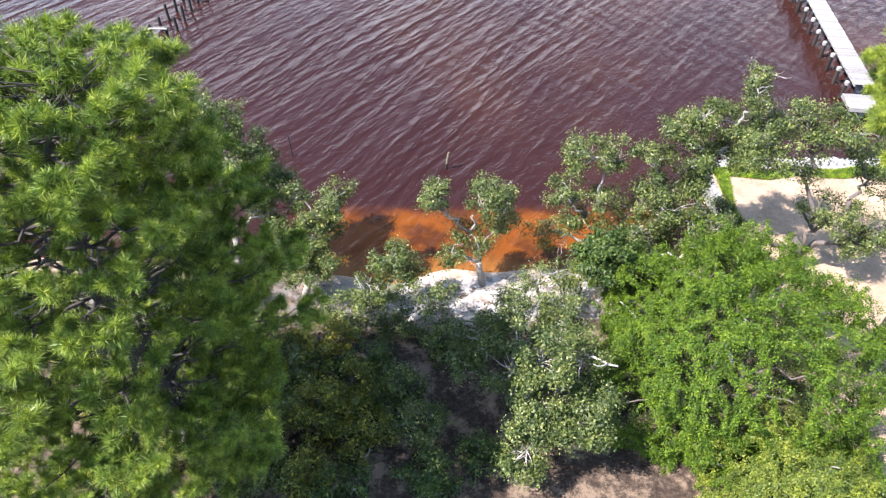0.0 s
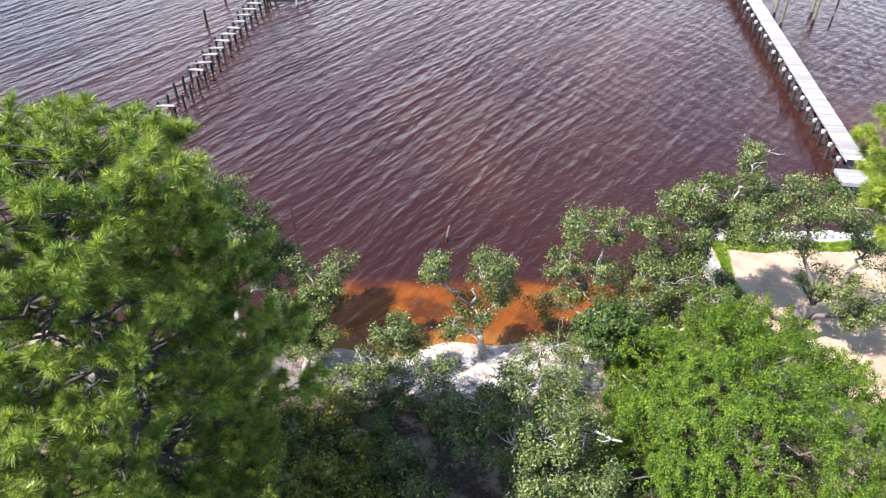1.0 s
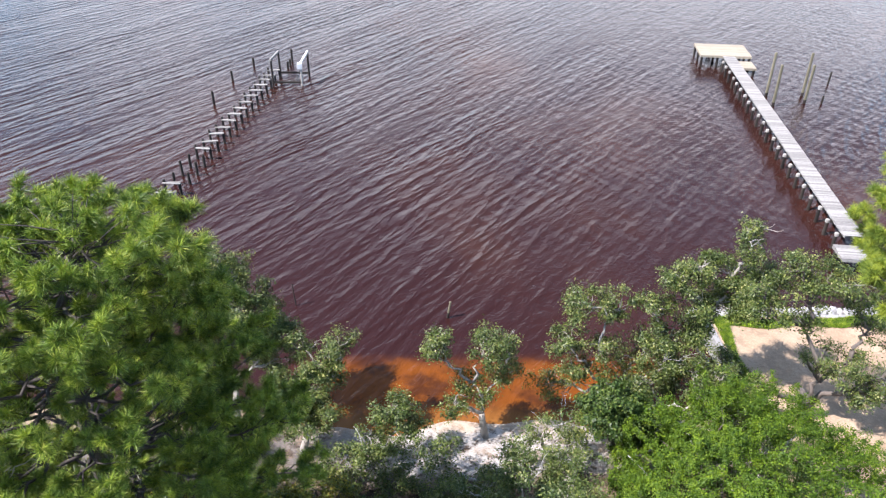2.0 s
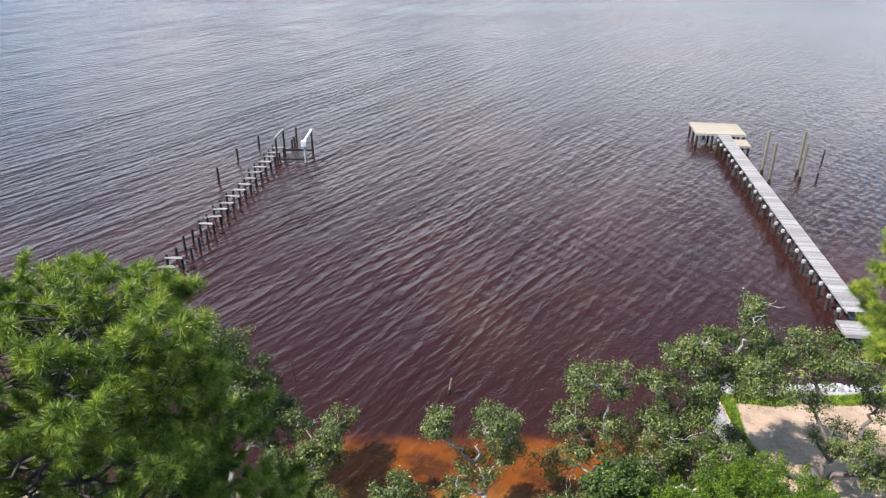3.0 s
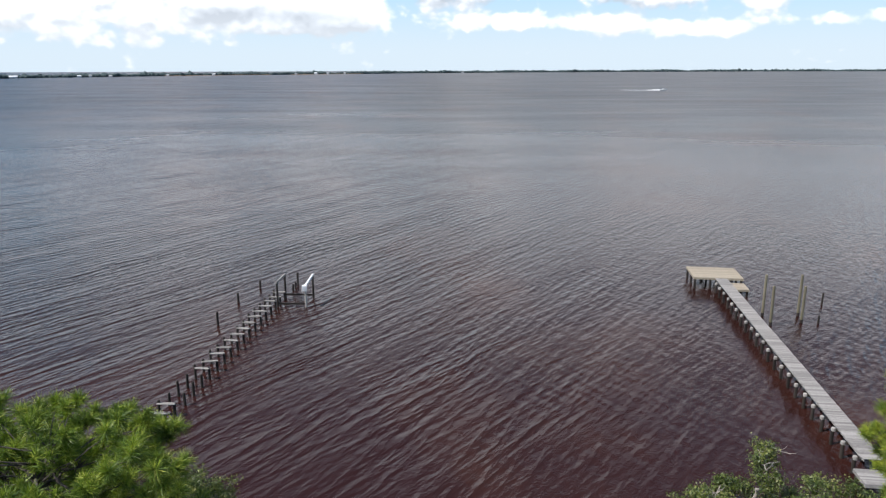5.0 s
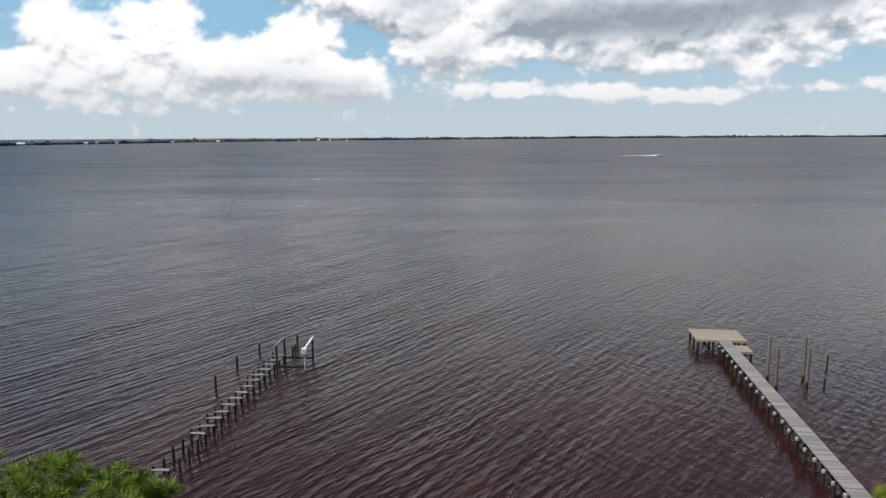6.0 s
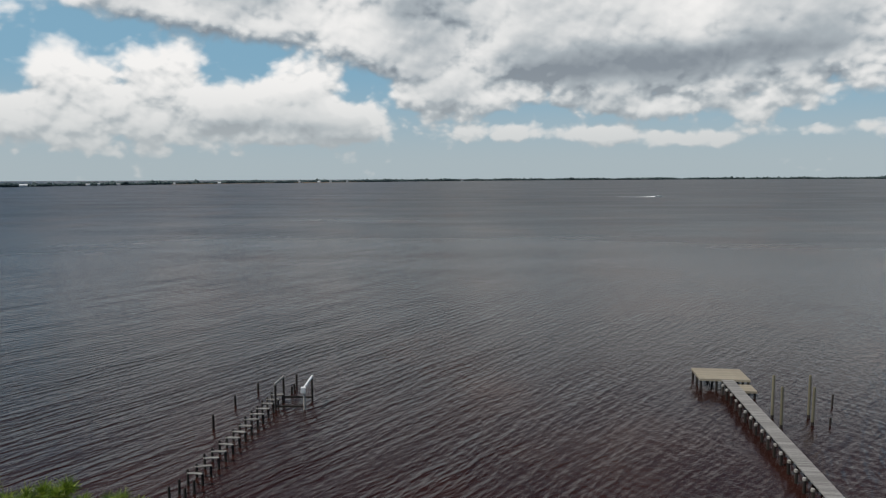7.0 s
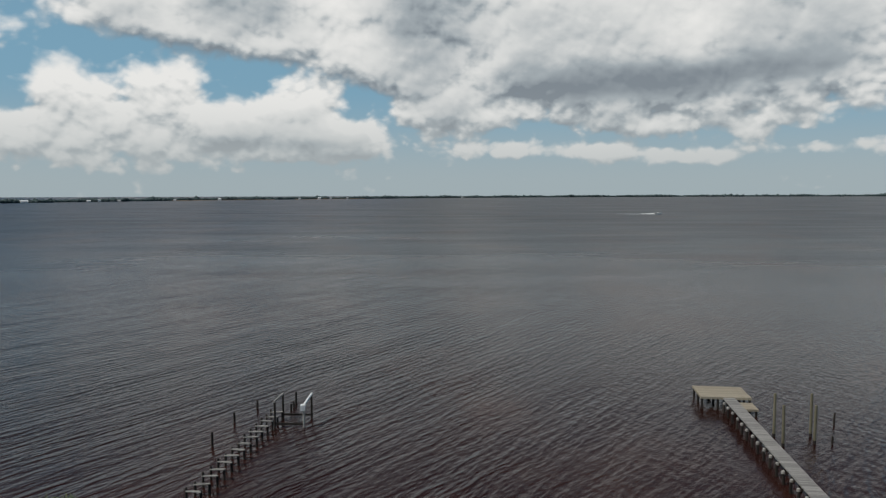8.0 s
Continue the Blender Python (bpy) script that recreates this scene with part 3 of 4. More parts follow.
    for k in range(90 if toward is None else 0):
        p0 = fine[rng.randint(12, 24)]
        a, rr = rng.rand() * 6.28, 0.35 + 1.5 * rng.rand()
        e = p0 + np.array([math.cos(a) * rr, math.sin(a) * rr, 0.35 + 0.5 * rng.rand()])
        g.tube(kinked(bezier(p0, (p0 + e) / 2 + [0, 0, -0.1], e, 5), 0.03, rng), np.linspace(0.022, 0.008, 5), 4)
        for q in range(4):
            dd = rng.randn(3) * 0.5 + [math.cos(a) * 0.4, math.sin(a) * 0.4, 0.9]
            dd /= np.linalg.norm(dd)
            cs.append(e + dd * 0.18 * (q > 0))
            ds.append(dd)
    if toward is None:
        part("limb", g.mesh("limb", M_PINEBARK, True), root)
    for k in range(14):
        cs.append(fine[-1] + rng.randn(3) * [0.3, 0.3, 0.2])
        dd = rng.randn(3) * 0.5 + [0, 0, 1]
        ds.append(dd / np.linalg.norm(dd))
    v, f = tufts(np.array(cs), np.array(ds), length, per, rng)
    part("crown", many("crown", v, f, mat), root)
    return root


# ---- setting: ground, water, far shore ----
def spread_axis(lo, hi, step, ends):
    """Even steps between lo and hi, then ever longer ones out to the ends."""
    mid = np.arange(lo, hi + step / 2, step)
    down, up = [lo], [hi]
    s = step
    while down[-1] > ends[0]:
        s *= 1.5
        down.append(max(ends[0], down[-1] - s))
    s = step
    while up[-1] < ends[1]:
        s *= 1.5
        up.append(min(ends[1], up[-1] + s))
    return np.concatenate([down[:0:-1], mid, up[1:]])


def sheet(name, xs, ys, height, mat):
    X, Y = np.meshgrid(xs, ys)
    Z = height(X, Y)
    v = np.stack([X, Y, Z], -1).reshape(-1, 3)
    nx = len(xs)
    i = (np.arange(len(ys) - 1)[:, None] * nx + np.arange(nx - 1)[None]).ravel()
    me = many(name, v, np.stack([i, i + 1, i + nx + 1, i + nx], 1), mat)
    me.polygons.foreach_set("use_smooth", np.ones(len(me.polygons), bool))
    return new(name, me)


def shore_at(x):
    return 23.9 + 0.35 * np.sin(x * 0.55) + 0.25 * np.sin(x * 1.3 + 1) + 0.9 * np.clip((np.abs(x) - 5) / 6, 0, 1)


def land(X, Y):
    """Height of the ground: low bank, beach, bed under the water, and the filled yard behind its wall."""
    d = shore_at(X) - Y
    z = np.where(d > 0, np.minimum(1.0, d * 0.22), np.maximum(-3.0, d * 0.3))
    lump = 0.05 * np.sin(X * 1.7 + Y) * np.sin(Y * 1.3 - X * 0.6) + 0.03 * np.sin(X * 3.9) * np.sin(Y * 4.3)
    z = z + lump * (d > 0.5)
    yard = (X > 14.55) & (Y < 30.7)
    z = np.where(yard, 1.05 + lump * 0.8, z)
    return z


ground = sheet("ground", spread_axis(-24, 34, 0.3, (-4800, 4800)), spread_axis(3, 36, 0.3, (-4800, 4800)), land, M_GROUND)
tagged(ground, "sandy river bank with leaf litter, white beach sand and tan yard sand", "ground", kind="structure")


def water_sheet():
    """Half a disc of water out to the horizon, in rings that widen with distance."""
    ang = np.radians(np.linspace(-89.5, 89.5, 181))
    rad = np.geomspace(12, 4850, 130)
    A, R = np.meshgrid(ang, rad)
    v = np.stack([R * np.sin(A), R * np.cos(A), R * 0], -1).reshape(-1, 3)
    i = (np.arange(129)[:, None] * 181 + np.arange(180)[None]).ravel()
    return new("water", many("water", v, np.stack([i, i + 1, i + 182, i + 181], 1)[:, ::-1], M_WATER))


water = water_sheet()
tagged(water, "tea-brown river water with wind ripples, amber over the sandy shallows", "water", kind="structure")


def far_range(az):
    """Distance of the far shore by compass angle, in degrees right of ahead."""
    return np.interp(az, [-90, -45, -31, -8, 2, 20, 31, 60, 90], [1300, 1750, 2000, 2700, 3200, 3900, 4300, 4500, 4500])


def far_woods():
    """The wooded far bank: thousands of small crowns on a low strip of land."""
    rng = np.random.RandomState(5)
    g_v, g_f, n = [], [], 0
    bm = bmesh.new()
    bmesh.ops.create_icosphere(bm, subdivisions=1, radius=1.0)
    iv = np.array([v.co[:] for v in bm.verts])
    jf = np.array([[v.index for v in f.verts] for f in bm.faces])
    bm.free()
    for k in range(5200):
        az = -58 + 116 * rng.rand()
        R = far_range(az) + 6 + 130 * rng.rand() ** 1.5
        h = 0.8 * (6.5 + 4.0 * rng.rand() + 2.2 * math.sin(az * 1.9) * math.sin(az * 0.7 + 1)) * (R / 3000) ** 0.25
        if rng.rand() < 0.10:
            h *= 1.3
        x, y = R * math.sin(radians(az)), R * math.cos(radians(az))
        wv = iv * (1 + 0.25 * rng.randn(len(iv), 1))
        wv = wv * [h * (0.55 + 0.5 * rng.rand()), h * 0.6, h * 0.62] + [x, y, h * 0.5]
        g_v.append(wv)
        g_f.append(jf + n)
        n += len(iv)
    ob = new("far_woods", many("far_woods", np.concatenate(g_v), np.concatenate(g_f), M_HAZED_WOODS))
    return tagged(ob, "wooded far shore coloured blue-green by painted haze, low on the horizon", "trees", kind="stuff")


far_woods()


def far_house(name, az, back, w, d, h, label, roof_mat, wall_mat=None):
    R = float(far_range(az)) + back
    root = thing(name, (R * math.sin(radians(az)), R * math.cos(radians(az)), 0.6), label, "house", "houses on the far shore", turn=-az + random.uniform(-20, 20))
    part("wall", box_mesh("wall", w, d, h, wall_mat or M_WHITE, 0.05), root, m=pose(0, 0, h / 2))
    g = Geo()
    e = 0.6
    g.add([(-w / 2 - e, -d / 2 - e, h), (w / 2 + e, -d / 2 - e, h), (w / 2 + e, d / 2 + e, h), (-w / 2 - e, d / 2 + e, h), (-w / 2 - e, 0, h + d * .35), (w / 2 + e, 0, h + d * .35)],
          [(0, 1, 5, 4), (2, 3, 4, 5), (0, 4, 3), (1, 2, 5), (3, 2, 1, 0)])
    part("roof", g.mesh("roof", roof_mat), root)
    for k in (-1, 0, 1):
        part("window", box_mesh("window", w * .14, 0.2, h * .35, M_BLUE, 0.02), root, m=pose(k * w * .3, -d / 2 - .05, h * .55))
    return root


for az, back, hw, hd, hh in [(-29.6, 6, 17, 8, 3.5), (-25.6, 6, 9, 6, 3), (-24.9, 8, 7, 6, 4), (-23.6, 5, 8, 6, 2.5), (-19.8, 7, 7, 6, 3), (-16.6, 7, 9, 6, 3.5),
                             (-10.6, 6, 7, 6, 3), (-9.1, 4, 10, 7, 4), (-8.2, 5, 8, 6, 4), (-6.9, 5, 7, 6, 4), (2.2, 5, 8, 6, 3)]:
    far_house("far_house", az, back - 12, hw, hd, hh, "small white house among trees on the far shore", M_WHITE if hw > 8 else M_ROOF)


def far_dunes():
    """Thin strip of pale sand along the foot of the far woods."""
    g = Geo()
    for a0, a1 in [(-20, -12.5), (-11, -5.5)]:
        az = np.linspace(a0, a1, 40)
        R = far_range(az)
        inn = np.stack([(R - 9) * np.sin(np.radians(az)), (R - 9) * np.cos(np.radians(az)), R * 0 + 0.05], 1)
        out = np.stack([(R + 9) * np.sin(np.radians(az)), (R + 9) * np.cos(np.radians(az)), R * 0 + 1.1], 1)
        g.add(np.concatenate([inn, out]), [(i, i + 1, i + 41, i + 40) for i in range(39)])
    return tagged(new("far_beach", g.mesh("far_beach", M_GROUND)), "thin pale sand beach below the far woods", "beach", kind="structure")


far_dunes()


def land_strip():
    """Low land under the far woods."""
    az = np.linspace(-75, 75, 160)
    R = far_range(az) + 2
    g = Geo()
    s, c = np.sin(np.radians(az)), np.cos(np.radians(az))
    rows = [np.stack([(R + a) * s, (R + a) * c, R * 0 + z], 1) for a, z in ((0, -0.5), (3, 0.5), (200, 1.5))]
    g.add(np.concatenate(rows), [(k * 160 + i, k * 160 + i + 1, (k + 1) * 160 + i + 1, (k + 1) * 160 + i) for k in range(2) for i in range(159)])
    return tagged(new("far_bank", g.mesh("far_bank", M_HAZED_WOODS)), "low dark bank of the far shore", "ground", kind="structure")


land_strip()

# ---- the pier on the right-hand side: walkway, pier head, low step deck ----
PIER_X, PIER_Y, PIER_SLOPE = 27.47, 44.35, 0.147
PIER_TURN = -math.degrees(math.atan(PIER_SLOPE))
DECK = 1.30


def pier_at(y):
    return PIER_X + PIER_SLOPE * (y - PIER_Y)


def build_pier():
    # origin at the shore end, local y runs out over the water
    y0, y1 = 38.6, 76.8
    run = (y1 - y0) / math.cos(math.atan(PIER_SLOPE))
    root = thing("pier", (pier_at(y0), y0, 0), "long narrow weathered grey wooden pier over brown water", "pier", turn=PIER_TURN)
    wd = 1.30
    rng = random.Random(4)
    pile = pile_mesh("post", 0.12, DECK - 0.22, M_PILE)
    cap = box_mesh("cap_beam", wd + 0.04, 0.14, 0.2, M_PILE, 0.015)
    head = Geo()
    head.tube([(0, 0, 0), (0, 0, .16), (0, 0, .22), (0, 0, .25)], [.15, .15, .13, .06], 9)
    head = head.mesh("post_cap", M_BEAM)
    k, y = 0, 0.5
    while y < run:
        part("cap_beam", cap, root, m=pose(rng.uniform(-.02, .02), y, DECK - 0.20, 0, 0, rng.uniform(-1.5, 1.5)))
        for sx in (-1, 1):
            part("post", pile, root, m=pose(sx * 0.5 - (0.31 if sx < 0 else 0), y + 0.12, 0, rng.uniform(-1, 1), rng.uniform(-1, 1), rng.uniform(0, 90)))
        part("post_cap", head, root, "pale sun-bleached post head", pose(-0.81 + rng.uniform(-.05, .05), y + 0.12, DECK - 0.34 + rng.uniform(-.05, .05), rng.uniform(-4, 4), rng.uniform(-4, 4), 0))
        y += 1.745
    joist = box_mesh("joist", 0.06, run, 0.14, M_BEAM, 0.008)
    for x in (-0.55, 0.0, 0.55):
        part("joist", joist, root, m=pose(x, run / 2, DECK - 0.075))
    boards = [box_mesh("plank", wd + a, 0.140, 0.036, M_PLANK, 0.006) for a in (0.0, 0.02, -0.02, 0.035)]
    n = int(run / 0.149)
    for i in range(n):
        part("plank", boards[rng.randrange(4)], root, m=pose(rng.uniform(-.012, .012), 0.08 + i * 0.149, DECK + 0.018 + rng.uniform(-.004, .006), rng.uniform(-.6, .6), rng.uniform(-.25, .25), rng.uniform(-.35, .35)))


build_pier()


def build_deck(name, origin, x0, x1, y0, y1, z, mat, label, along_x=True):
    """A low timber deck on piles: planks, rim boards, joists and piles."""
    root = thing(name, origin, label, "deck", turn=PIER_TURN)
    rng = random.Random(len(label))
    wx, wy = x1 - x0, y1 - y0
    cx, cy = (x0 + x1) / 2, (y0 + y1) / 2
    if along_x:
        me = box_mesh("plank", wx, 0.142, 0.036, mat, 0.006)
        n = int(wy / 0.15)
        for i in range(n):
            part("plank", me, root, m=pose(cx + rng.uniform(-.015, .015), y0 + (i + .5) * wy / n, z + rng.uniform(-.003, .004), 0, rng.uniform(-.2, .2), rng.uniform(-.2, .2)))
    else:
        me = box_mesh("plank", 0.142, wy, 0.036, mat, 0.006)
        n = int(wx / 0.15)
        for i in range(n):
            part("plank", me, root, m=pose(x0 + (i + .5) * wx / n, cy + rng.uniform(-.015, .015), z + rng.uniform(-.003, .004), rng.uniform(-.2, .2), 0, rng.uniform(-.2, .2)))
    rim_x, rim_y = box_mesh("rim_board", wx, 0.045, 0.2, mat, 0.006), box_mesh("rim_board", 0.045, wy - 0.1, 0.2, mat, 0.006)
    for y in (y0 + .03, y1 - .03):
        part("rim_board", rim_x, root, m=pose(cx, y, z - 0.122))
    for x in (x0 + .03, x1 - .03):
        part("rim_board", rim_y, root, m=pose(x, cy, z - 0.122))
    pile = pile_mesh("post", 0.13, z - 0.03, M_PILE)
    for i in range(max(2, int(wx / 1.8) + 1)):
        for j in range(max(2, int(wy / 2.0) + 1)):
            nx, ny = max(2, int(wx / 1.8) + 1) - 1, max(2, int(wy / 2.0) + 1) - 1
            part("post", pile, root, m=pose(x0 + .2 + i * (wx - .4) / nx, y0 + .2 + j * (wy - .4) / ny, 0, rng.uniform(-1, 1), rng.uniform(-1, 1), 0))
    return root


HEAD = (pier_at(76.8), 76.8, 0)
build_deck("square_dock", HEAD, -2.95, 2.45, 0.02, 4.6, DECK + 0.05, M_NEWPLANK, "square tan wooden deck at the end of the pier")
build_deck("boarding_deck", HEAD, 0.82, 2.45, -2.5, -0.04, 0.85, M_NEWPLANK, "low tan wooden boarding step beside the pier head")
build_deck("pier_landing", (pier_at(33.2), 33.2, 0), -1.5, 0.6, 2.9, 4.6, 1.12, M_PLANK, "weathered wooden landing deck at the shore end of the pier")


def lone_pile(name, x, y, h, r, lean, mat, label, group=""):
    root = thing(name, (x, y, 0), label, "piling", group)
    part("shaft", pile_mesh("shaft", r, h, mat, lean, int(x * 10) & 255), root)
    if mat is M_POLE:
        g = Geo()
        g.tube([(lean[0] * z, lean[1] * z, z) for z in (-1.0, 0.02, 0.35, 0.36)], [r * 1.09, r * 1.09, r * 1.07, r * 1.0], 9)
        part("wet_foot", g.mesh("wet_foot", M_PILE), root, "dark wet waterline band")
    return root


for x, y, h, lx in [(33.08, 68.0, 4.35, .0), (32.66, 65.3, 4.0, -.01), (36.68, 68.0, 4.3, .0), (36.0, 65.97, 3.75, .01)]:
    lone_pile("mooring_pole", x, y, h, 0.135, (lx, 0), M_POLE, "tall greenish treated timber mooring pole standing in the water", "mooring poles by the pier")
for x, y, h in [(40.9, 71.4, 1.3), (37.6, 65.8, .8)]:
    lone_pile("old_piling", x, y, h, 0.1, (0.03, 0), M_PILE, "short dark rotten piling by the mooring poles")
for x, y, h in [(-21.1, 66.2, 1.4), (-20.95, 73.2, 1.1), (-19.8, 78.2, .95), (-15.8, 79.7, 1.45), (-15.8, 78.4, .72), (-15.9, 77.4, .77)]:
    lone_pile("old_piling", x, y, h, 0.12, (random.uniform(-.04, .04), 0), M_PILE, "single dark weathered piling beside the ruined dock", "pilings by the ruined dock")
lone_pile("broken_stump", 0.68, 32.2, 1.1, 0.065, (0.14, 0.02), M_POLE, "brown broken timber stump leaning out of the water")
lone_pile("thin_stake", -8.05, 33.5, 1.5, 0.035, (-0.05, 0), M_PILE, "thin dark stake standing in the water near shore")


def old_bent(i, y, beam):
    """One bent of the ruined dock: two dark piles and, where it is left, a pale cap beam."""
    rng = random.Random(i + 20)
    x = -20.0 + 0.098 * (y - 46.0)
    root = thing("dock_bent", (x, y, 0), "pair of dark old dock posts bridged by a pale cap board" if beam else "pair of dark bare old dock posts without a board",
                 "dock posts", "bents of the ruined dock", turn=rng.uniform(-5, 5))
    h = 1.0 + rng.uniform(-.05, .05)
    part("post", pile_mesh("post", 0.105, h + rng.uniform(.08, .28), M_PILE, (rng.uniform(-.03, .03), 0), i), root, m=pose(0, 0, 0))
    part("post", pile_mesh("post", 0.105, h + (rng.uniform(-.02, .03) if beam else rng.uniform(0, .2)), M_PILE, (rng.uniform(-.03, .03), 0), i + 50), root, m=pose(1.12, 0, 0))
    if beam:
        part("cap_board", box_mesh("cap_board", 1.28 + rng.uniform(-.1, .1), 0.14, 0.07, M_BEAM, 0.012), root, "sun-bleached cap board",
             pose(0.6, -0.16, h - 0.02, 0, rng.uniform(-3, 3), rng.uniform(-4, 4)))
        part("cap_board", box_mesh("cap_board", 1.2 + rng.uniform(-.15, .1), 0.05, 0.18, M_BEAM, 0.01), root, m=pose(0.58, 0.13, h - 0.12, 0, rng.uniform(-2, 2), 0))


for i in range(19):
    old_bent(i, 46.0 + 1.55 * i, i not in (2, 3, 4))


def boat_lift():
    root = thing("boat_lift", (-16.4, 71.7, 0), "derelict timber boat lift frame with pale top beams over the water", "boat lift")
    posts = [(0, 0, 2.75), (0.2, 3.0, 2.6), (2.95, 0, 2.3), (3.25, 2.85, 2.6)]
    for i, (x, y, h) in enumerate(posts):
        part("post", pile_mesh("post", 0.115, h, M_PILE if i != 2 else M_BEAM, (0, 0), i), root, m=pose(x, y, 0))

    def beam(a, b, w, h, mat, label=""):
        a, b = Vector(a), Vector(b)
        d = b - a
        part("beam", box_mesh("beam", d.length + .25, w, h, mat, 0.012), root, label, Matrix.Translation((a + b) / 2) @ d.to_track_quat("X", "Z").to_matrix().to_4x4())

    beam((0, -.1, 2.72), (0.2, 3.1, 2.62), .16, .2, M_BEAM, "pale top beam")
    beam((2.95, -.1, 2.30), (3.25, 2.95, 2.62), .18, .22, M_WHITE, "white painted top beam")
    beam((0, 0, .40), (2.95, 0, .35), .14, .2, M_PILE)
    beam((0.2, 2.95, .46), (3.25, 2.85, .42), .14, .2, M_PILE)
    part("motor_box", box_mesh("motor_box", .5, .42, .62, M_WHITE, 0.03), root, "white motor housing", pose(2.88, -.12, 2.1, 0, 4, 8))


boat_lift()


def distant_boat():
    root = thing("motor_boat", (242.0, 774.0, 0), "small white motor boat far out on the river", "boat", turn=-12)
    g = Geo()
    pts = []
    for x, hw, z0 in ((-3.6, 1.1, -.2), (-1.5, 1.25, -.25), (1.2, 1.15, -.2), (3.0, .6, 0.0), (4.0, .05, .35)):
        pts += [(x, -hw, .95 + .08 * max(x, 0)), (x, -hw * .6, z0), (x, hw * .6, z0), (x, hw, .95 + .08 * max(x, 0))]
    g.add(pts, [(i * 4 + j, i * 4 + j + 1, i * 4 + j + 5, i * 4 + j + 4) for i in range(4) for j in range(3)] + [(0, 1, 2, 3), *[(i * 4 + 3, i * 4, i * 4 + 4, i * 4 + 7) for i in range(4)]])
    part("hull", g.mesh("hull", M_WHITE), root)
    part("cabin", box_mesh("cabin", 1.8, 1.5, 1.1, M_WHITE, .15), root, m=pose(.2, 0, 1.4))
    part("windshield", box_mesh("windshield", .08, 1.4, .5, M_BLUE, .02), root, m=pose(1.15, 0, 1.7, 0, -20, 0))
    g = Geo()
    for i in range(40):
        x = -4 - i * 1.0
        r = random.Random(i)
        s = 1.25 * (1 - i / 46)
        a = r.uniform(.6, 1.2)
        g.add([(x, -s * a, .06), (x + 1.3, -s * .9 * a, .06), (x + 1.3, s * .9 * a, .06), (x, s * a, .06), (x + .6, 0, .3 + 1.1 * max(0, 1 - i / 16))],
              [(0, 1, 4), (1, 2, 4), (2, 3, 4), (3, 0, 4)])
    part("wake", g.mesh("wake", M_WAKE), root, "white foaming wake")


distant_boat()

# ---- the neighbouring yard: wall, lawn edge, riprap ----


def wall_run(name, a, b, label):
    a, b = Vector(a), Vector(b)
    d = b - a
    n = max(1, round(d.length / 2.4))
    low = 0.0 if "side" in name else 0.22
    root = thing(name, a, label, "seawall", kind="structure", turn=math.degrees(math.atan2(d.y, d.x)))
    for i in range(n):
        L = d.length / n
        part("panel", box_mesh("panel", L - .012, .2, 2.0, M_CONCRETE, .012), root, m=pose((i + .5) * L, 0, 0.05 - low))
        part("cap", box_mesh("cap", L - .015, .3, .14, M_CONCRETE, .02), root, m=pose((i + .5) * L, 0, 1.135 - low))


wall_run("seawall_side", (14.5, 22.4, 0), (14.5, 30.6, 0), "pale concrete retaining wall along the side of the yard")
wall_run("seawall_front", (14.72, 30.75, 0), (34.0, 30.75, 0), "pale concrete seawall along the front of the yard")


def lawn():
    rng = np.random.RandomState(9)
    n = 26000
    p = np.zeros((n, 3))
    k = int(n * 0.72)
    p[:k, 0] = 14.9 + 15 * rng.rand(k)
    p[:k, 1] = 29.75 + 0.75 * rng.rand(k) + 0.15 * np.sin(p[:k, 0] * 1.7)
    p[k:, 1] = 24.6 + 6 * rng.rand(n - k)
    p[k:, 0] = 14.85 + (0.25 + 0.45 * (0.5 + 0.5 * np.sin(p[k:, 1] * 1.1))) * rng.rand(n - k)
    p[:, 2] = 1.05
    a = rng.rand(n) * 6.28
    h = 0.10 + 0.10 * rng.rand(n)
    s = np.stack([np.cos(a), np.sin(a), a * 0], 1)
    b = np.stack([rng.randn(n) * .5, rng.randn(n) * .5, np.ones(n)], 1)
    v = np.stack([p - s * .022, p + s * .022, p + b * h[:, None]], 1).reshape(-1, 3)
    return tagged(new("lawn", many("lawn", v, np.arange(3 * n).reshape(n, 3), M_GRASS)), "bright green strip of lawn grass behind the seawall", "grass", kind="stuff")


lawn()


def rock_mesh(seed):
    bm = bmesh.new()
    bmesh.ops.create_icosphere(bm, subdivisions=1, radius=1.0)
    r = random.Random(seed)
    for v in bm.verts:
        v.co *= r.uniform(.7, 1.15)
        v.co.z *= .7
    me = bpy.data.meshes.new("rock")
    bm.to_mesh(me)
    bm.free()
    me.materials.append(M_ROCK)
    return me


def riprap():
    root = thing("riprap", (15, 31.3, 0), "pale broken rock piled along the foot of the seawall", "rocks", kind="structure")
    kinds = [rock_mesh(i) for i in range(7)]
    r = random.Random(3)
    for i in range(150):
        s = r.uniform(.2, .42)
        y = r.uniform(-.25, 1.3)
        part("rock", kinds[i % 7], root, m=pose(r.uniform(-.6, 15), y, 0.75 - y * .65 + r.uniform(-.1, .1), r.uniform(0, 90), r.uniform(0, 90), r.uniform(0, 360)) @ Matrix.Diagonal((s, s * r.uniform(.7, 1.2), s, 1)))


riprap()


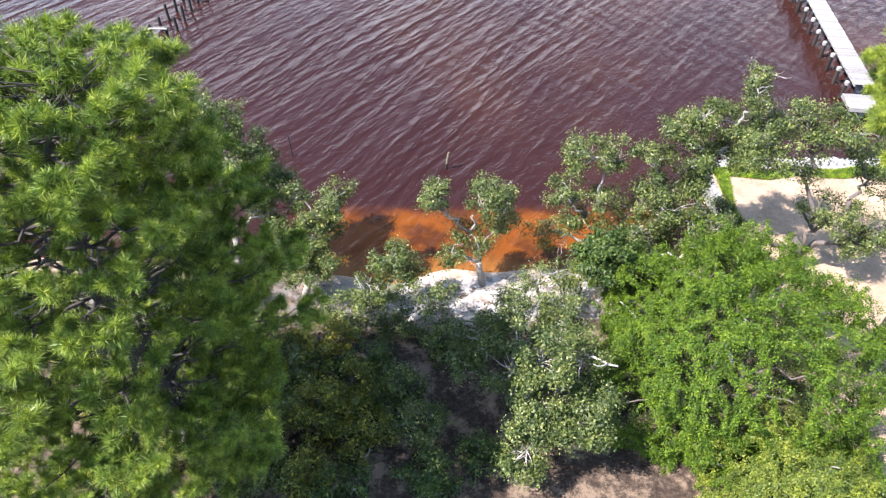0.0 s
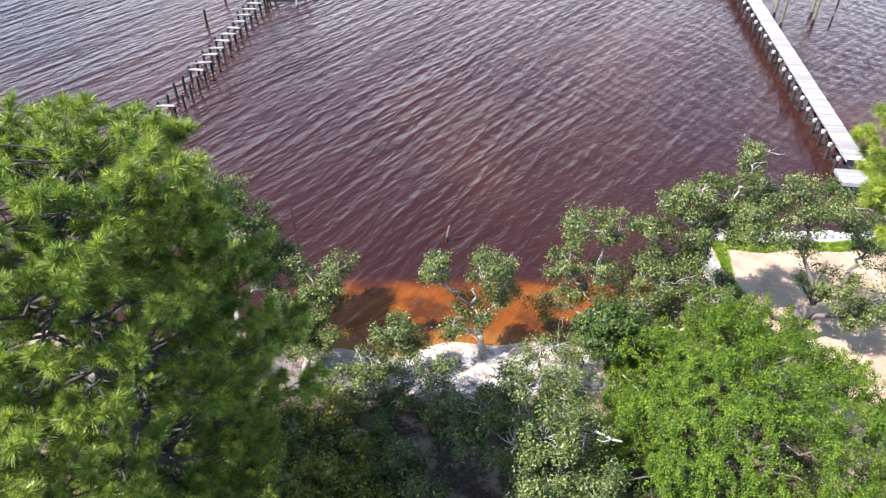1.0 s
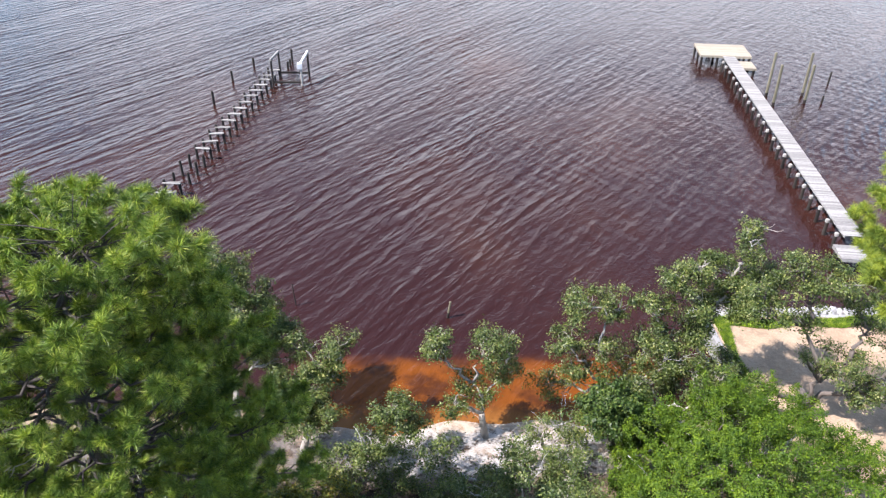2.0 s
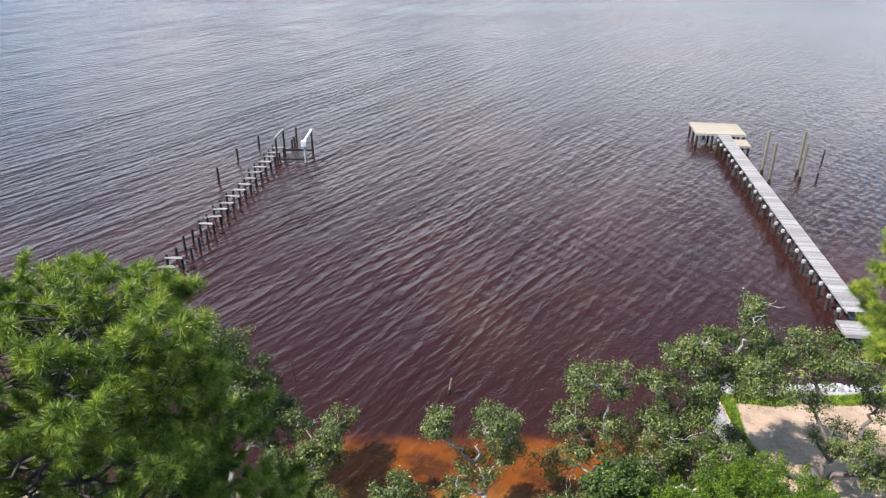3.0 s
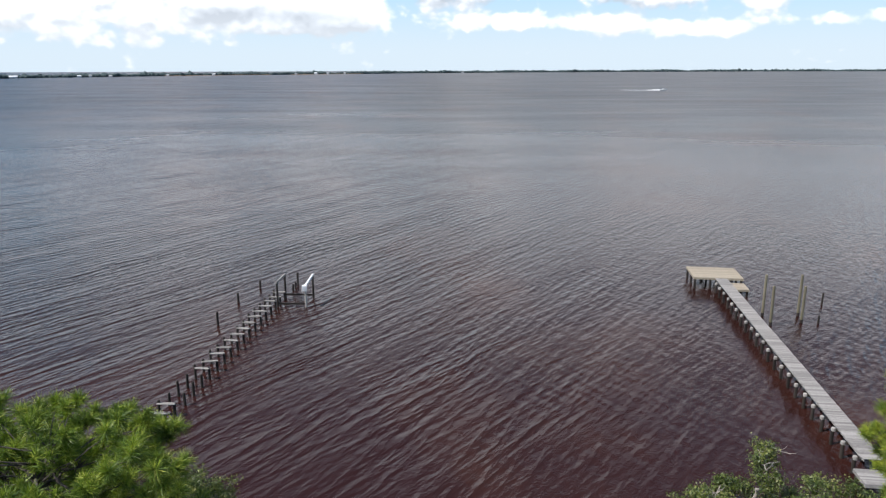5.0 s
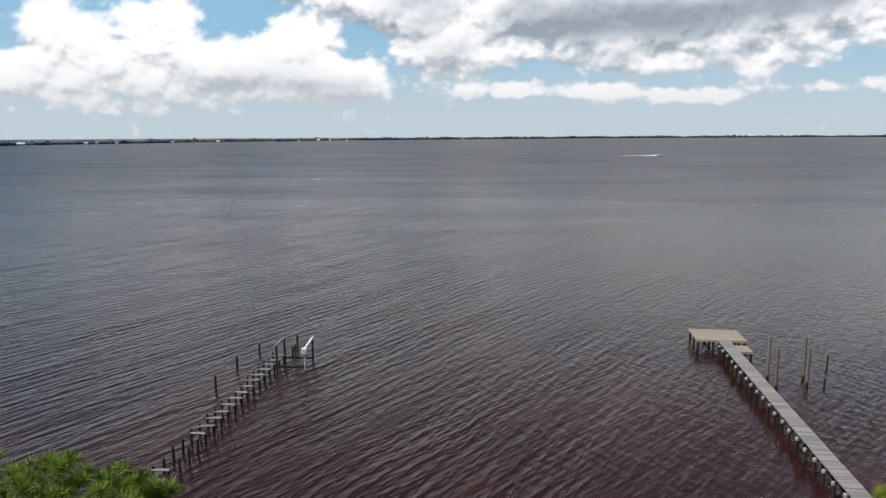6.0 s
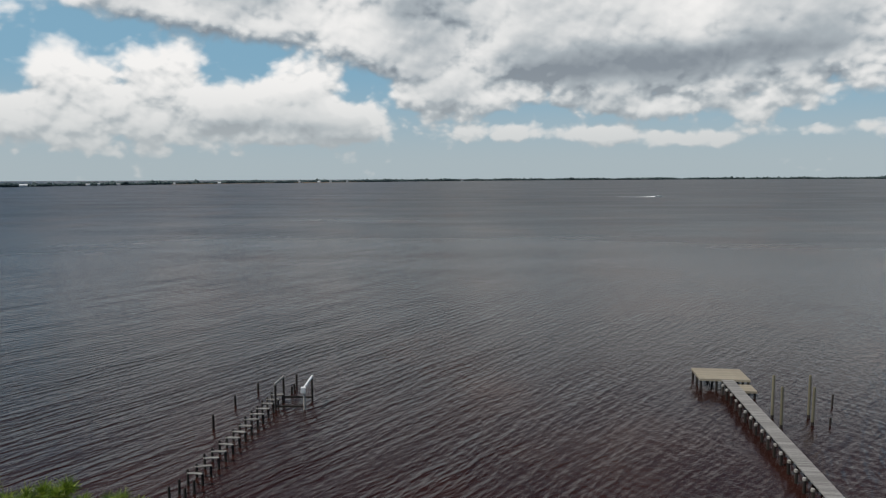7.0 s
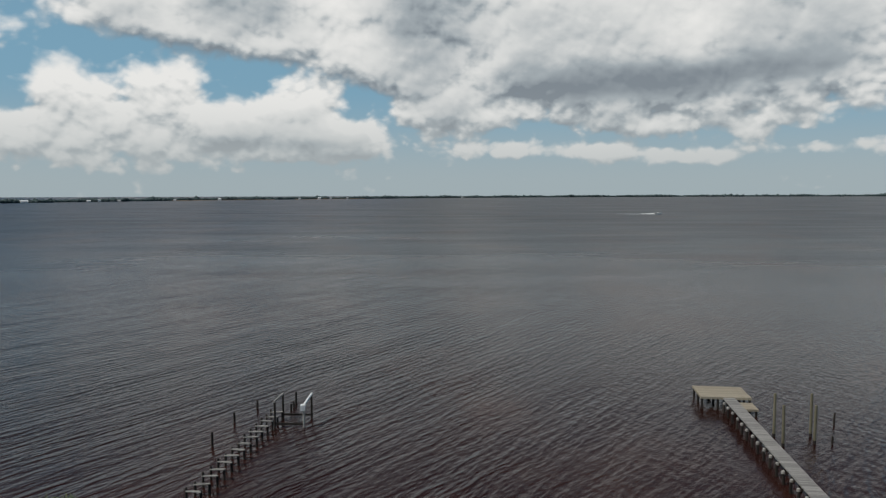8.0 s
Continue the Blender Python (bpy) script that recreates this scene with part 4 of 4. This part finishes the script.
def approach():
    """Sloping plank ramp from the yard up to the landing, with dark open space below."""
    root = thing("boat_ramp", (26.3, 31.0, 0), "weathered grey wooden ramp between the yard and the pier landing", "ramp", turn=PIER_TURN)
    r = random.Random(8)
    me = box_mesh("plank", 2.5, .17, .045, M_PLANK, .008)
    for i in range(15):
        part("plank", me, root, m=pose(.3 + r.uniform(-.02, .02), -.6 + i * .18, 1.28 - i * 0.004, 0, r.uniform(-.3, .3), r.uniform(-.4, .4)))
    side = box_mesh("stringer", .08, 2.8, .26, M_BEAM, .01)
    for x in (-.9, 1.5):
        part("stringer", side, root, m=pose(x, .65, 1.09))
    for x in (-.85, 1.45):
        for y in (-.3, 1.8):
            part("post", pile_mesh("post", .09, 1.1, M_PILE), root, m=pose(x, y, 0))
    tarp = thing("covered_skiff", (28.2, 33.4, 0), "small boat under a blue tarpaulin beside the landing", "boat", turn=PIER_TURN)
    g = Geo()
    rows = []
    for i, x in enumerate(np.linspace(-1.5, 1.5, 9)):
        hw = .85 * math.sqrt(max(.05, 1 - (x / 1.65) ** 2))
        top = .95 + .25 * math.cos(x)
        rows.append([(x, -hw, .35), (x, -hw * 1.02, .75), (x, -hw * .5, top - .1), (x, 0, top), (x, hw * .5, top - .1), (x, hw * 1.02, .75), (x, hw, .35)])
    v = [p for row in rows for p in row]
    g.add(v, [(i * 7 + j, i * 7 + j + 1, i * 7 + j + 8, i * 7 + j + 7) for i in range(8) for j in range(6)] + [tuple(range(7)), tuple(range(62, 55, -1))])
    part("tarpaulin", g.mesh("tarpaulin", M_BLUE, True), tarp)
    h = Geo()
    v = []
    for x in np.linspace(-1.55, 1.55, 9):
        hw = .84 * math.sqrt(max(.05, 1 - (x / 1.7) ** 2))
        v += [(x, -hw, .5), (x, -hw * .6, -.15), (x, hw * .6, -.15), (x, hw, .5)]
    h.add(v, [(i * 4 + j, i * 4 + j + 1, i * 4 + j + 5, i * 4 + j + 4) for i in range(8) for j in range(3)] + [(0, 1, 2, 3), (35, 34, 33, 32)])
    part("hull", h.mesh("hull", M_WHITE), tarp)


approach()

# ---- trees along the bank ----
pine("pine_tree", [(-7.9, 13.0, 0.9), (-8.3, 13.0, 6.0), (-8.7, 13.0, 10.0), (-8.9, 13.0, 13.5), (-8.2, 13.0, 15.6), (-7.6, 13.0, 17.0)],
     (10.2, 6.9, 4.7), "tall long-needled pine with a broad bright green crown", 11, 168, M_PINE, per=74)
pine("pine_tree", [(17.2, 17.4, 1.0), (17.0, 17.4, 8.0), (16.6, 17.3, 13.0), (16.4, 17.2, 18.5)],
     (13.0, 2.5, 4.55), "long-needled pine with yellow-green needle tufts at the yard edge", 23, 17, M_PINE2, per=74, toward=math.pi)

oak("oak_tree", (2.3, 23.0, 0.2), (2.0, 23.1, 1.6),
    [(-0.0, 23.3, 5.2, 0.7), (2.2, 23.3, 5.3, 0.95), (3.1, 23.7, 3.7, 0.8), (0.8, 22.8, 2.4, 0.65), (1.4, 23.3, 3.3, 0.65), (0.2, 23.6, 5.6, 0.4), (3.3, 23.6, 5.2, 0.4), (2.0, 23.0, 2.8, 0.5)],
    "small crooked scrub oak with pale bare limbs on the beach", 31, bare=4, per=2025)
oak("oak_tree", (-2.9, 21.2, 0.5), (-2.4, 21.3, 1.3),
    [(-1.9, 21.8, 3.2, 0.85), (-1.3, 21.5, 2.5, 0.8), (-2.5, 21.2, 2.0, 0.8), (-1.2, 22.1, 3.4, 0.4), (-3.1, 20.7, 1.8, 0.8)],
    "low scrub oak with a bleached snag on the beach", 32, bare=3, per=2160)
oak("oak_tree", (-5.9, 22.0, 0.4), (-5.6, 22.6, 1.5),
    [(-4.2, 23.8, 4.9, 0.8), (-5.2, 23.8, 3.8, 0.75), (-5.6, 23.5, 2.7, 1.0), (-6.1, 24.4, 4.5, 0.7), (-5.8, 22.0, 2.3, 1.0), (-4.5, 24.1, 3.0, 0.6), (-6.7, 23.4, 3.0, 1.0), (-4.8, 22.4, 2.2, 0.8)],
    "leaning scrub oak with grey-green leaves at the water's edge", 33, bare=4, per=2430)
oak("oak_tree", (-9.0, 23.2, 0.4), (-9.0, 24.0, 2.6),
    [(-9.6, 25.0, 8.4, 0.9), (-8.7, 25.4, 7.7, 0.85), (-7.9, 25.4, 6.5, 0.85), (-7.0, 25.6, 5.0, 0.8), (-8.7, 24.5, 6.5, 1.2), (-7.9, 25.0, 4.6, 1.2), (-7.3, 25.5, 2.8, 0.95), (-10.5, 25.0, 6.4, 1.1)],
    "oak with dense grey-green crown behind the pine", 34, bare=3, per=2430)
oak("oak_tree", (8.4, 23.6, 0.3), (8.0, 23.9, 1.9),
    [(6.2, 24.5, 6.5, 0.9), (8.0, 25.1, 6.2, 0.9), (9.4, 25.0, 5.8, 0.9), (5.8, 24.5, 4.8, 0.85), (7.2, 24.1, 4.6, 0.85), (9.6, 24.5, 4.0, 1.0), (10.8, 25.0, 4.4, 0.95), (6.1, 24.2, 3.3, 0.85), (8.4, 24.0, 2.9, 1.1),
     (5.0, 24.5, 2.0, 0.75), (10.7, 24.5, 2.6, 0.95)],
    "wide scrub oak with many pale twisted limbs over the shallows", 35, bare=8, per=1890)
oak("oak_tree", (12.4, 24.4, 0.3), (12.3, 24.9, 3.0),
    [(11.3, 25.2, 7.9, 0.9), (12.9, 25.8, 7.2, 1.0), (13.0, 25.2, 9.6, 0.6), (13.6, 25.2, 6.5, 1.1), (10.9, 24.7, 6.6, 1.0), (14.8, 25.8, 6.9, 0.9), (12.5, 25.2, 6.0, 1.0), (11.8, 24.8, 4.5, 0.95), (10.3, 25.2, 7.4, 0.65), (13.1, 24.8, 8.8, 0.5)],
    "taller scrub oak with a dense crown beside the retaining wall", 36, bare=4, per=2430, r0=0.2)
oak("oak_tree", (16.8, 23.4, 1.0), (16.5, 23.3, 2.0),
    [(13.4, 23.0, 7.2, 0.9), (13.0, 23.5, 8.1, 0.7), (14.6, 23.6, 8.9, 0.9), (15.8, 23.6, 8.4, 1.0), (14.9, 23.0, 8.0, 0.7), (16.1, 23.0, 8.4, 0.7), (17.3, 22.6, 4.8, 1.0), (18.9, 22.7, 3.8, 1.0), (16.3, 23.0, 4.8, 0.75), (13.8, 22.5, 3.5, 0.65), (18.1, 22.2, 3.4, 0.8),
     (15.2, 23.4, 6.4, 0.7), (18.2, 23.4, 6.2, 0.8), (17.4, 23.6, 7.4, 0.8), (19.6, 22.8, 5.0, 0.8)],
    "dark-limbed oak with an open crown in the sandy yard", 37, bark_mat=M_DARKBARK, bare=5, per=1500, r0=0.27)
oak("oak_tree", (3.6, 14.6, 0.9), (3.5, 15.0, 2.6),
    [(3.2, 17.3, 4.5, 1.0), (3.6, 14.8, 5.0, 1.15), (2.5, 15.4, 4.0, 1.0), (3.5, 13.2, 4.2, 1.1), (4.4, 12.9, 3.6, 1.05), (2.9, 12.6, 3.0, 0.9), (5.4, 13.5, 4.2, 1.0), (1.6, 17.4, 3.5, 1.0), (5.0, 15.1, 4.6, 0.9), (4.8, 17.4, 4.0, 0.9), (1.0, 16.4, 3.0, 0.75)],
    "spreading oak with small grey-green leaves and pale dead limbs", 38, bare=3, per=2430)
oak("oak_tree", (7.3, 20.4, 0.8), (7.2, 20.6, 2.2),
    [(6.9, 20.8, 4.6, 0.75), (7.6, 20.8, 4.1, 0.85), (6.7, 20.4, 3.7, 0.7), (7.9, 20.6, 3.5, 0.8), (6.3, 21.1, 3.8, 0.6)],
    "small glossy dark green tree beside the vine thicket", 39, M_OAK_DARK, M_DARKBARK, per=3200, size=0.13)

oak("oak_tree", (10.2, 22.6, 0.5), (10.0, 23.0, 2.0),
    [(9.0, 23.2, 3.4, 0.9), (10.0, 23.6, 4.4, 0.9), (11.2, 23.4, 3.6, 0.9), (12.4, 23.2, 3.6, 0.8), (8.6, 22.6, 2.4, 0.7), (11.6, 22.6, 2.6, 0.8), (13.2, 22.6, 3.0, 0.7)],
    "low tangled scrub oak between the thicket and the shore", 40, bare=4, per=1900)
oak("oak_tree", (0.2, 20.3, 0.8), (0.3, 20.2, 1.5),
    [(-0.6, 20.6, 2.4, 0.7), (0.6, 20.4, 2.5, 0.6), (-1.5, 20.0, 2.2, 0.7), (0.2, 19.4, 2.3, 0.7)],
    "small scrub oak with pale leaves at the top of the beach", 41, bare=4, per=1100)
oak("oak_tree", (4.6, 20.9, 0.7), (4.6, 21.0, 1.5),
    [(4.2, 21.3, 2.5, 0.7), (5.2, 21.2, 2.8, 0.75), (5.8, 20.6, 2.3, 0.7), (3.6, 20.8, 2.2, 0.6), (4.8, 20.2, 2.4, 0.7)],
    "small scrub oak on white sand beside the thicket", 42, bare=4, per=900)

for i, (x, y) in enumerate([(8.6, 21.6), (10.4, 21.6), (6.6, 22.2), (12.2, 21.4), (13.9, 22.6), (13.9, 24.0), (13.85, 25.3), (13.9, 26.7)]):
    oak("shrub", (x, y, 0.6), (x, y, 1.0), [(x, y, 1.6, .6), (x + .7, y + .2, 1.4, .5), (x - .7, y - .1, 1.4, .5)],
        "low yellow-green shrub on the sandy bank" if i < 4 else "low green shrub against the retaining wall", 90 + i, M_VINE2 if i < 4 else M_OAK, M_DARKBARK, per=1700, size=0.1, r0=0.04, category="shrub")

# undergrowth in the shade of the pine and oaks
for i, (x, y, z, r, mt) in enumerate([(-6.4, 18.0, 2.4, 1.3, 2), (-4.7, 18.3, 2.2, 1.2, 2), (-2.8, 17.6, 1.9, 1.0, 1), (-4.4, 15.3, 2.3, 1.3, 2), (-1.5, 16.3, 2.0, 1.0, 0), (-0.6, 14.3, 2.2, 1.0, 0), (-2.6, 14.4, 2.0, 1.0, 2),
                                     (-6.1, 12.8, 2.2, 1.2, 0), (-4.5, 13.0, 2.0, 1.0, 2), (-6.4, 15.4, 2.4, 1.3, 0), (-8.6, 19.0, 2.6, 1.5, 1), (-8.8, 16.2, 2.3, 1.4, 0), (-10.5, 20.5, 3.0, 1.6, 0), (0.4, 18.6, 1.9, 0.9, 0),
                                     (-1.8, 19.4, 1.7, 0.8, 0), (-4.0, 20.3, 1.8, 0.9, 0), (-11.5, 15.5, 2.2, 1.4, 2), (5.0, 19.6, 1.7, 0.8, 0), (-3.2, 16.0, 2.2, 1.2, 2), (-0.2, 12.6, 1.8, 0.9, 1), (-5.6, 17.0, 2.2, 1.2, 0), (1.6, 13.6, 1.7, 0.8, 1), (-7.6, 14.2, 2.3, 1.2, 2),
                                     (-3.4, 12.2, 1.8, 0.9, 1), (-9.6, 14.6, 2.4, 1.3, 2), (-10.4, 17.6, 2.6, 1.4, 2)]):
    rr = random.Random(i)
    oak("shrub", (x, y, 0.85), (x + rr.uniform(-.2, .2), y + rr.uniform(-.2, .2), 0.85 + (z - .85) * .35),
        [(x, y, z, r * .8), (x + r * .7, y + rr.uniform(-.5, .5), z - .35, r * .62), (x - r * .7, y + rr.uniform(-.5, .5), z - .3, r * .62), (x + rr.uniform(-.3, .3), y - r * .7, z - .5, r * .6)],
        ["grey-green oak shrub in the undergrowth", "dark green shrub in the deep shade of the trees", "yellowing shrub in the undergrowth"][mt], 60 + i,
        [M_OAK, M_OAK_DARK, M_SHRUB][mt], M_DARKBARK, per=1050, size=0.115, r0=0.05, category="shrub")


def palmetto(x, y, seed):
    """A saw palmetto: fans of narrow folded blades on arching stalks."""
    rng = np.random.RandomState(seed)
    root = thing("palmetto", (x, y, 0.95), "low saw palmetto with dry yellowing fan leaves", "palm", "palmettos under the pine")
    for k in range(11):
        az, tilt = rng.rand() * 6.28, 0.5 + 0.5 * rng.rand()
        L = 0.7 + 0.5 * rng.rand()
        hub = np.array([math.cos(az) * L * math.cos(tilt), math.sin(az) * L * math.cos(tilt), L * math.sin(tilt)])
        g = Geo()
        g.tube(bezier(np.zeros(3), hub * .5 + [0, 0, .15], hub, 5), np.linspace(.018, .009, 5), 4)
        out = hub / np.linalg.norm(hub)
        side = np.cross(out, [0, 0, 1])
        side /= np.linalg.norm(side)
        for j in range(15):
            a = -1.5 + 3.0 * j / 14
            d = out * math.cos(a) + side * math.sin(a)
            n = np.cross(d, np.cross(out, side))
            tip = hub + d * (0.55 + .1 * rng.rand()) + [0, 0, -.12]
            m = hub + d * .3
            g.add([hub, m + n * .022, tip, m - n * .022], [(0, 1, 2, 3)])
        part("fan_leaf", g.mesh("fan_leaf", M_PALM), root)


for i, (x, y) in enumerate([(-13.6, 12.3), (-12.4, 13.1), (-11.4, 12.2), (-10.3, 13.3), (-9.7, 11.7), (-13.0, 14.6), (-8.9, 12.6), (-11.9, 11.0), (-10.6, 10.6)]):
    palmetto(x, y, 200 + i)


def vine_mound(name, c, rad, h, label, seed, mat, strands, size, lumps):
    """A thicket smothered in vine: a frame of old stems under trailing, overlapping strings of leaves."""
    rng = np.random.RandomState(seed)
    root = thing(name, (c[0], c[1], 0.9), label, "vine thicket")
    lc = rng.randn(lumps, 3)
    lc[:, 2] = np.abs(lc[:, 2])
    lc /= np.linalg.norm(lc, axis=1)[:, None]
    lw = 0.08 + 0.16 * rng.rand(lumps)

    wv = rng.randn(7, 3)
    wv = wv / np.linalg.norm(wv, axis=1)[:, None] * np.linspace(1.3, 3.4, 7)[:, None]
    wp_ = rng.rand(7) * 6.28

    def skin(d):
        """Distance of the leafy skin from the middle, by direction (n, 3)."""
        s = np.ones(len(d))
        k = d @ lc.T
        s += (np.exp((k - 1) * 14) * lw).sum(1)
        e = np.stack([d[:, 0] * rad[0], d[:, 1] * rad[1], d[:, 2] * h], 1)
        for q, ph in zip(wv, wp_):
            s += (0.5 - np.abs(np.sin(e @ q + ph))) * 0.085
        return e * s[:, None]

    cen, outw = [], []
    for k in range(strands):
        d = rng.randn(3)
        d[2] = abs(d[2]) * 1.1 + 0.05
        d /= np.linalg.norm(d)
        # a rope of leaves trails down the slope, a few shoots side by side
        way = np.array([d[0] * 0.5 + 0.45, d[1] * 0.5 - 0.15, -0.9 * rng.rand() - 0.25]) + rng.randn(3) * 0.35
        way -= d * (way @ d)
        way /= np.linalg.norm(way)
        high = 0.90 + 0.15 * rng.rand()
        arc = (0.8 + 1.5 * rng.rand()) / h
        bend = rng.randn(3) * 0.10
        n = int(arc * h * 330)
        t = np.linspace(0, 1, n)
        dd = d[None] + way[None] * (t * arc)[:, None] + bend[None] * np.sin(t * 3.1)[:, None]
        dd /= np.linalg.norm(dd, axis=1)[:, None]
        lift = high + 0.03 * np.sin(t * 9 + rng.rand() * 6) - 0.05 * t ** 2
        thick = (0.030 + 0.050 * np.sin(np.pi * np.clip(t * 0.8 + 0.18, 0, 1)) * (0.6 + 0.6 * rng.rand()))[:, None]
        off = rng.randn(n, 3)
        cen.append(skin(dd) * lift[:, None] + off * thick)
        outw.append(dd * 0.7 + off * 0.35)
    p, ow = np.concatenate(cen), np.concatenate(outw)
    keep = p[:, 2] > -0.1
    p, ow = p[keep], ow[keep]
    v, f = leaves(p, size, rng, ow + [0, 0, 0.3], 0.6)
    part("leaf_skin", many("leaf_skin", v, f, mat), root)
    # deeper leaves in a dark colour paint the shade in gaps between the trailing shoots
    inner = rng.randn(int(strands * 55), 3)
    inner[:, 2] = np.abs(inner[:, 2])
    inner /= np.linalg.norm(inner, axis=1)[:, None]
    q = skin(inner) * (0.58 + 0.14 * rng.rand(len(inner), 1))
    v, f = leaves(q, size, rng, inner * 0.6, 0.6)
    part("gap_shade_leaves", many("gap_shade_leaves", v, f, M_OAK_DARK), root, "inner leaves coloured dark as painted shade under the trailing shoots")
    for k in range(16):
        d = rng.randn(1, 3)
        d[0, 2] = abs(d[0, 2]) + .2
        d /= np.linalg.norm(d)
        q = skin(d)[0] * (0.9 if k > 2 else 1.05)
        g = Geo()
        s = np.array([rng.randn() * rad[0] * .25, rng.randn() * rad[1] * .25, -0.2])
        g.tube(kinked(bezier(s, (s + q) / 2 + [0, 0, .8], q, 9), .12, rng), np.linspace(.11, .02, 9), 6)
        part("stem", g.mesh("stem", M_DARKBARK if k > 2 else M_DEADWOOD, True), root)
    return root


vine_mound("vine_thicket", (10.75, 16.9), (4.2, 4.35), 4.4, "tall rounded thicket smothered in bright green trailing vines", 71, M_VINE, 640, 0.066, 30)
vine_mound("vine_thicket", (12.1, 11.2), (2.9, 2.3), 3.2, "paler yellow-green vine thicket in front of the tall one", 72, M_VINE2, 340, 0.058, 18)


def fallen_wood(name, pts, r, label):
    g = Geo()
    o = np.array(pts[0], float)
    rng = np.random.RandomState(int(abs(o[0]) * 10))
    path = np.array(pts, float) - o
    s = np.linspace(0, 1, len(path))
    fine = np.stack([np.interp(np.linspace(0, 1, 10), s, path[:, i]) for i in range(3)], 1)
    g.tube(kinked(fine, .03, rng), np.linspace(r, r * .35, 10), 7)
    ob = thing(name, tuple(o), label, "dead wood")
    part("stem", g.mesh("stem", M_DEADWOOD, True), ob)
    for k in range(3):
        h = Geo()
        b = fine[4 + k * 2]
        q = b + rng.randn(3) * [.4, .4, .3]
        h.tube(bezier(b, (b + q) / 2 + rng.randn(3) * .1, q, 5), np.linspace(r * .4, r * .1, 5), 5)
        part("branch", h.mesh("branch", M_DEADWOOD, True), ob)


fallen_wood("dead_snag", [(-9.4, 13.9, .9), (-9.3, 14.2, 2.4), (-9.0, 14.4, 3.3), (-8.5, 14.2, 3.1), (-8.0, 13.9, 2.5)], .13, "broken bleached dead snag in the undergrowth")
fallen_wood("dead_snag", [(4.6, 17.2, .9), (4.9, 16.6, 3.4), (5.3, 15.2, 4.8), (6.1, 14.6, 5.0)], .09, "long bleached dead limb leaning over the vines")
fallen_wood("driftwood_log", [(2.6, 21.6, .52), (3.2, 21.7, .5), (3.9, 21.65, .5)], .1, "short pale driftwood log lying on white sand")
fallen_wood("driftwood_log", [(0.9, 20.4, .85), (1.5, 19.9, .95), (2.2, 19.4, 1.0)], .11, "bleached driftwood log at the top of the beach")
fallen_wood("fallen_branch", [(-2.9, 12.4, .95), (-2.7, 13.3, 1.0), (-2.4, 14.2, 1.1)], .07, "pale fallen branch on the leaf litter")
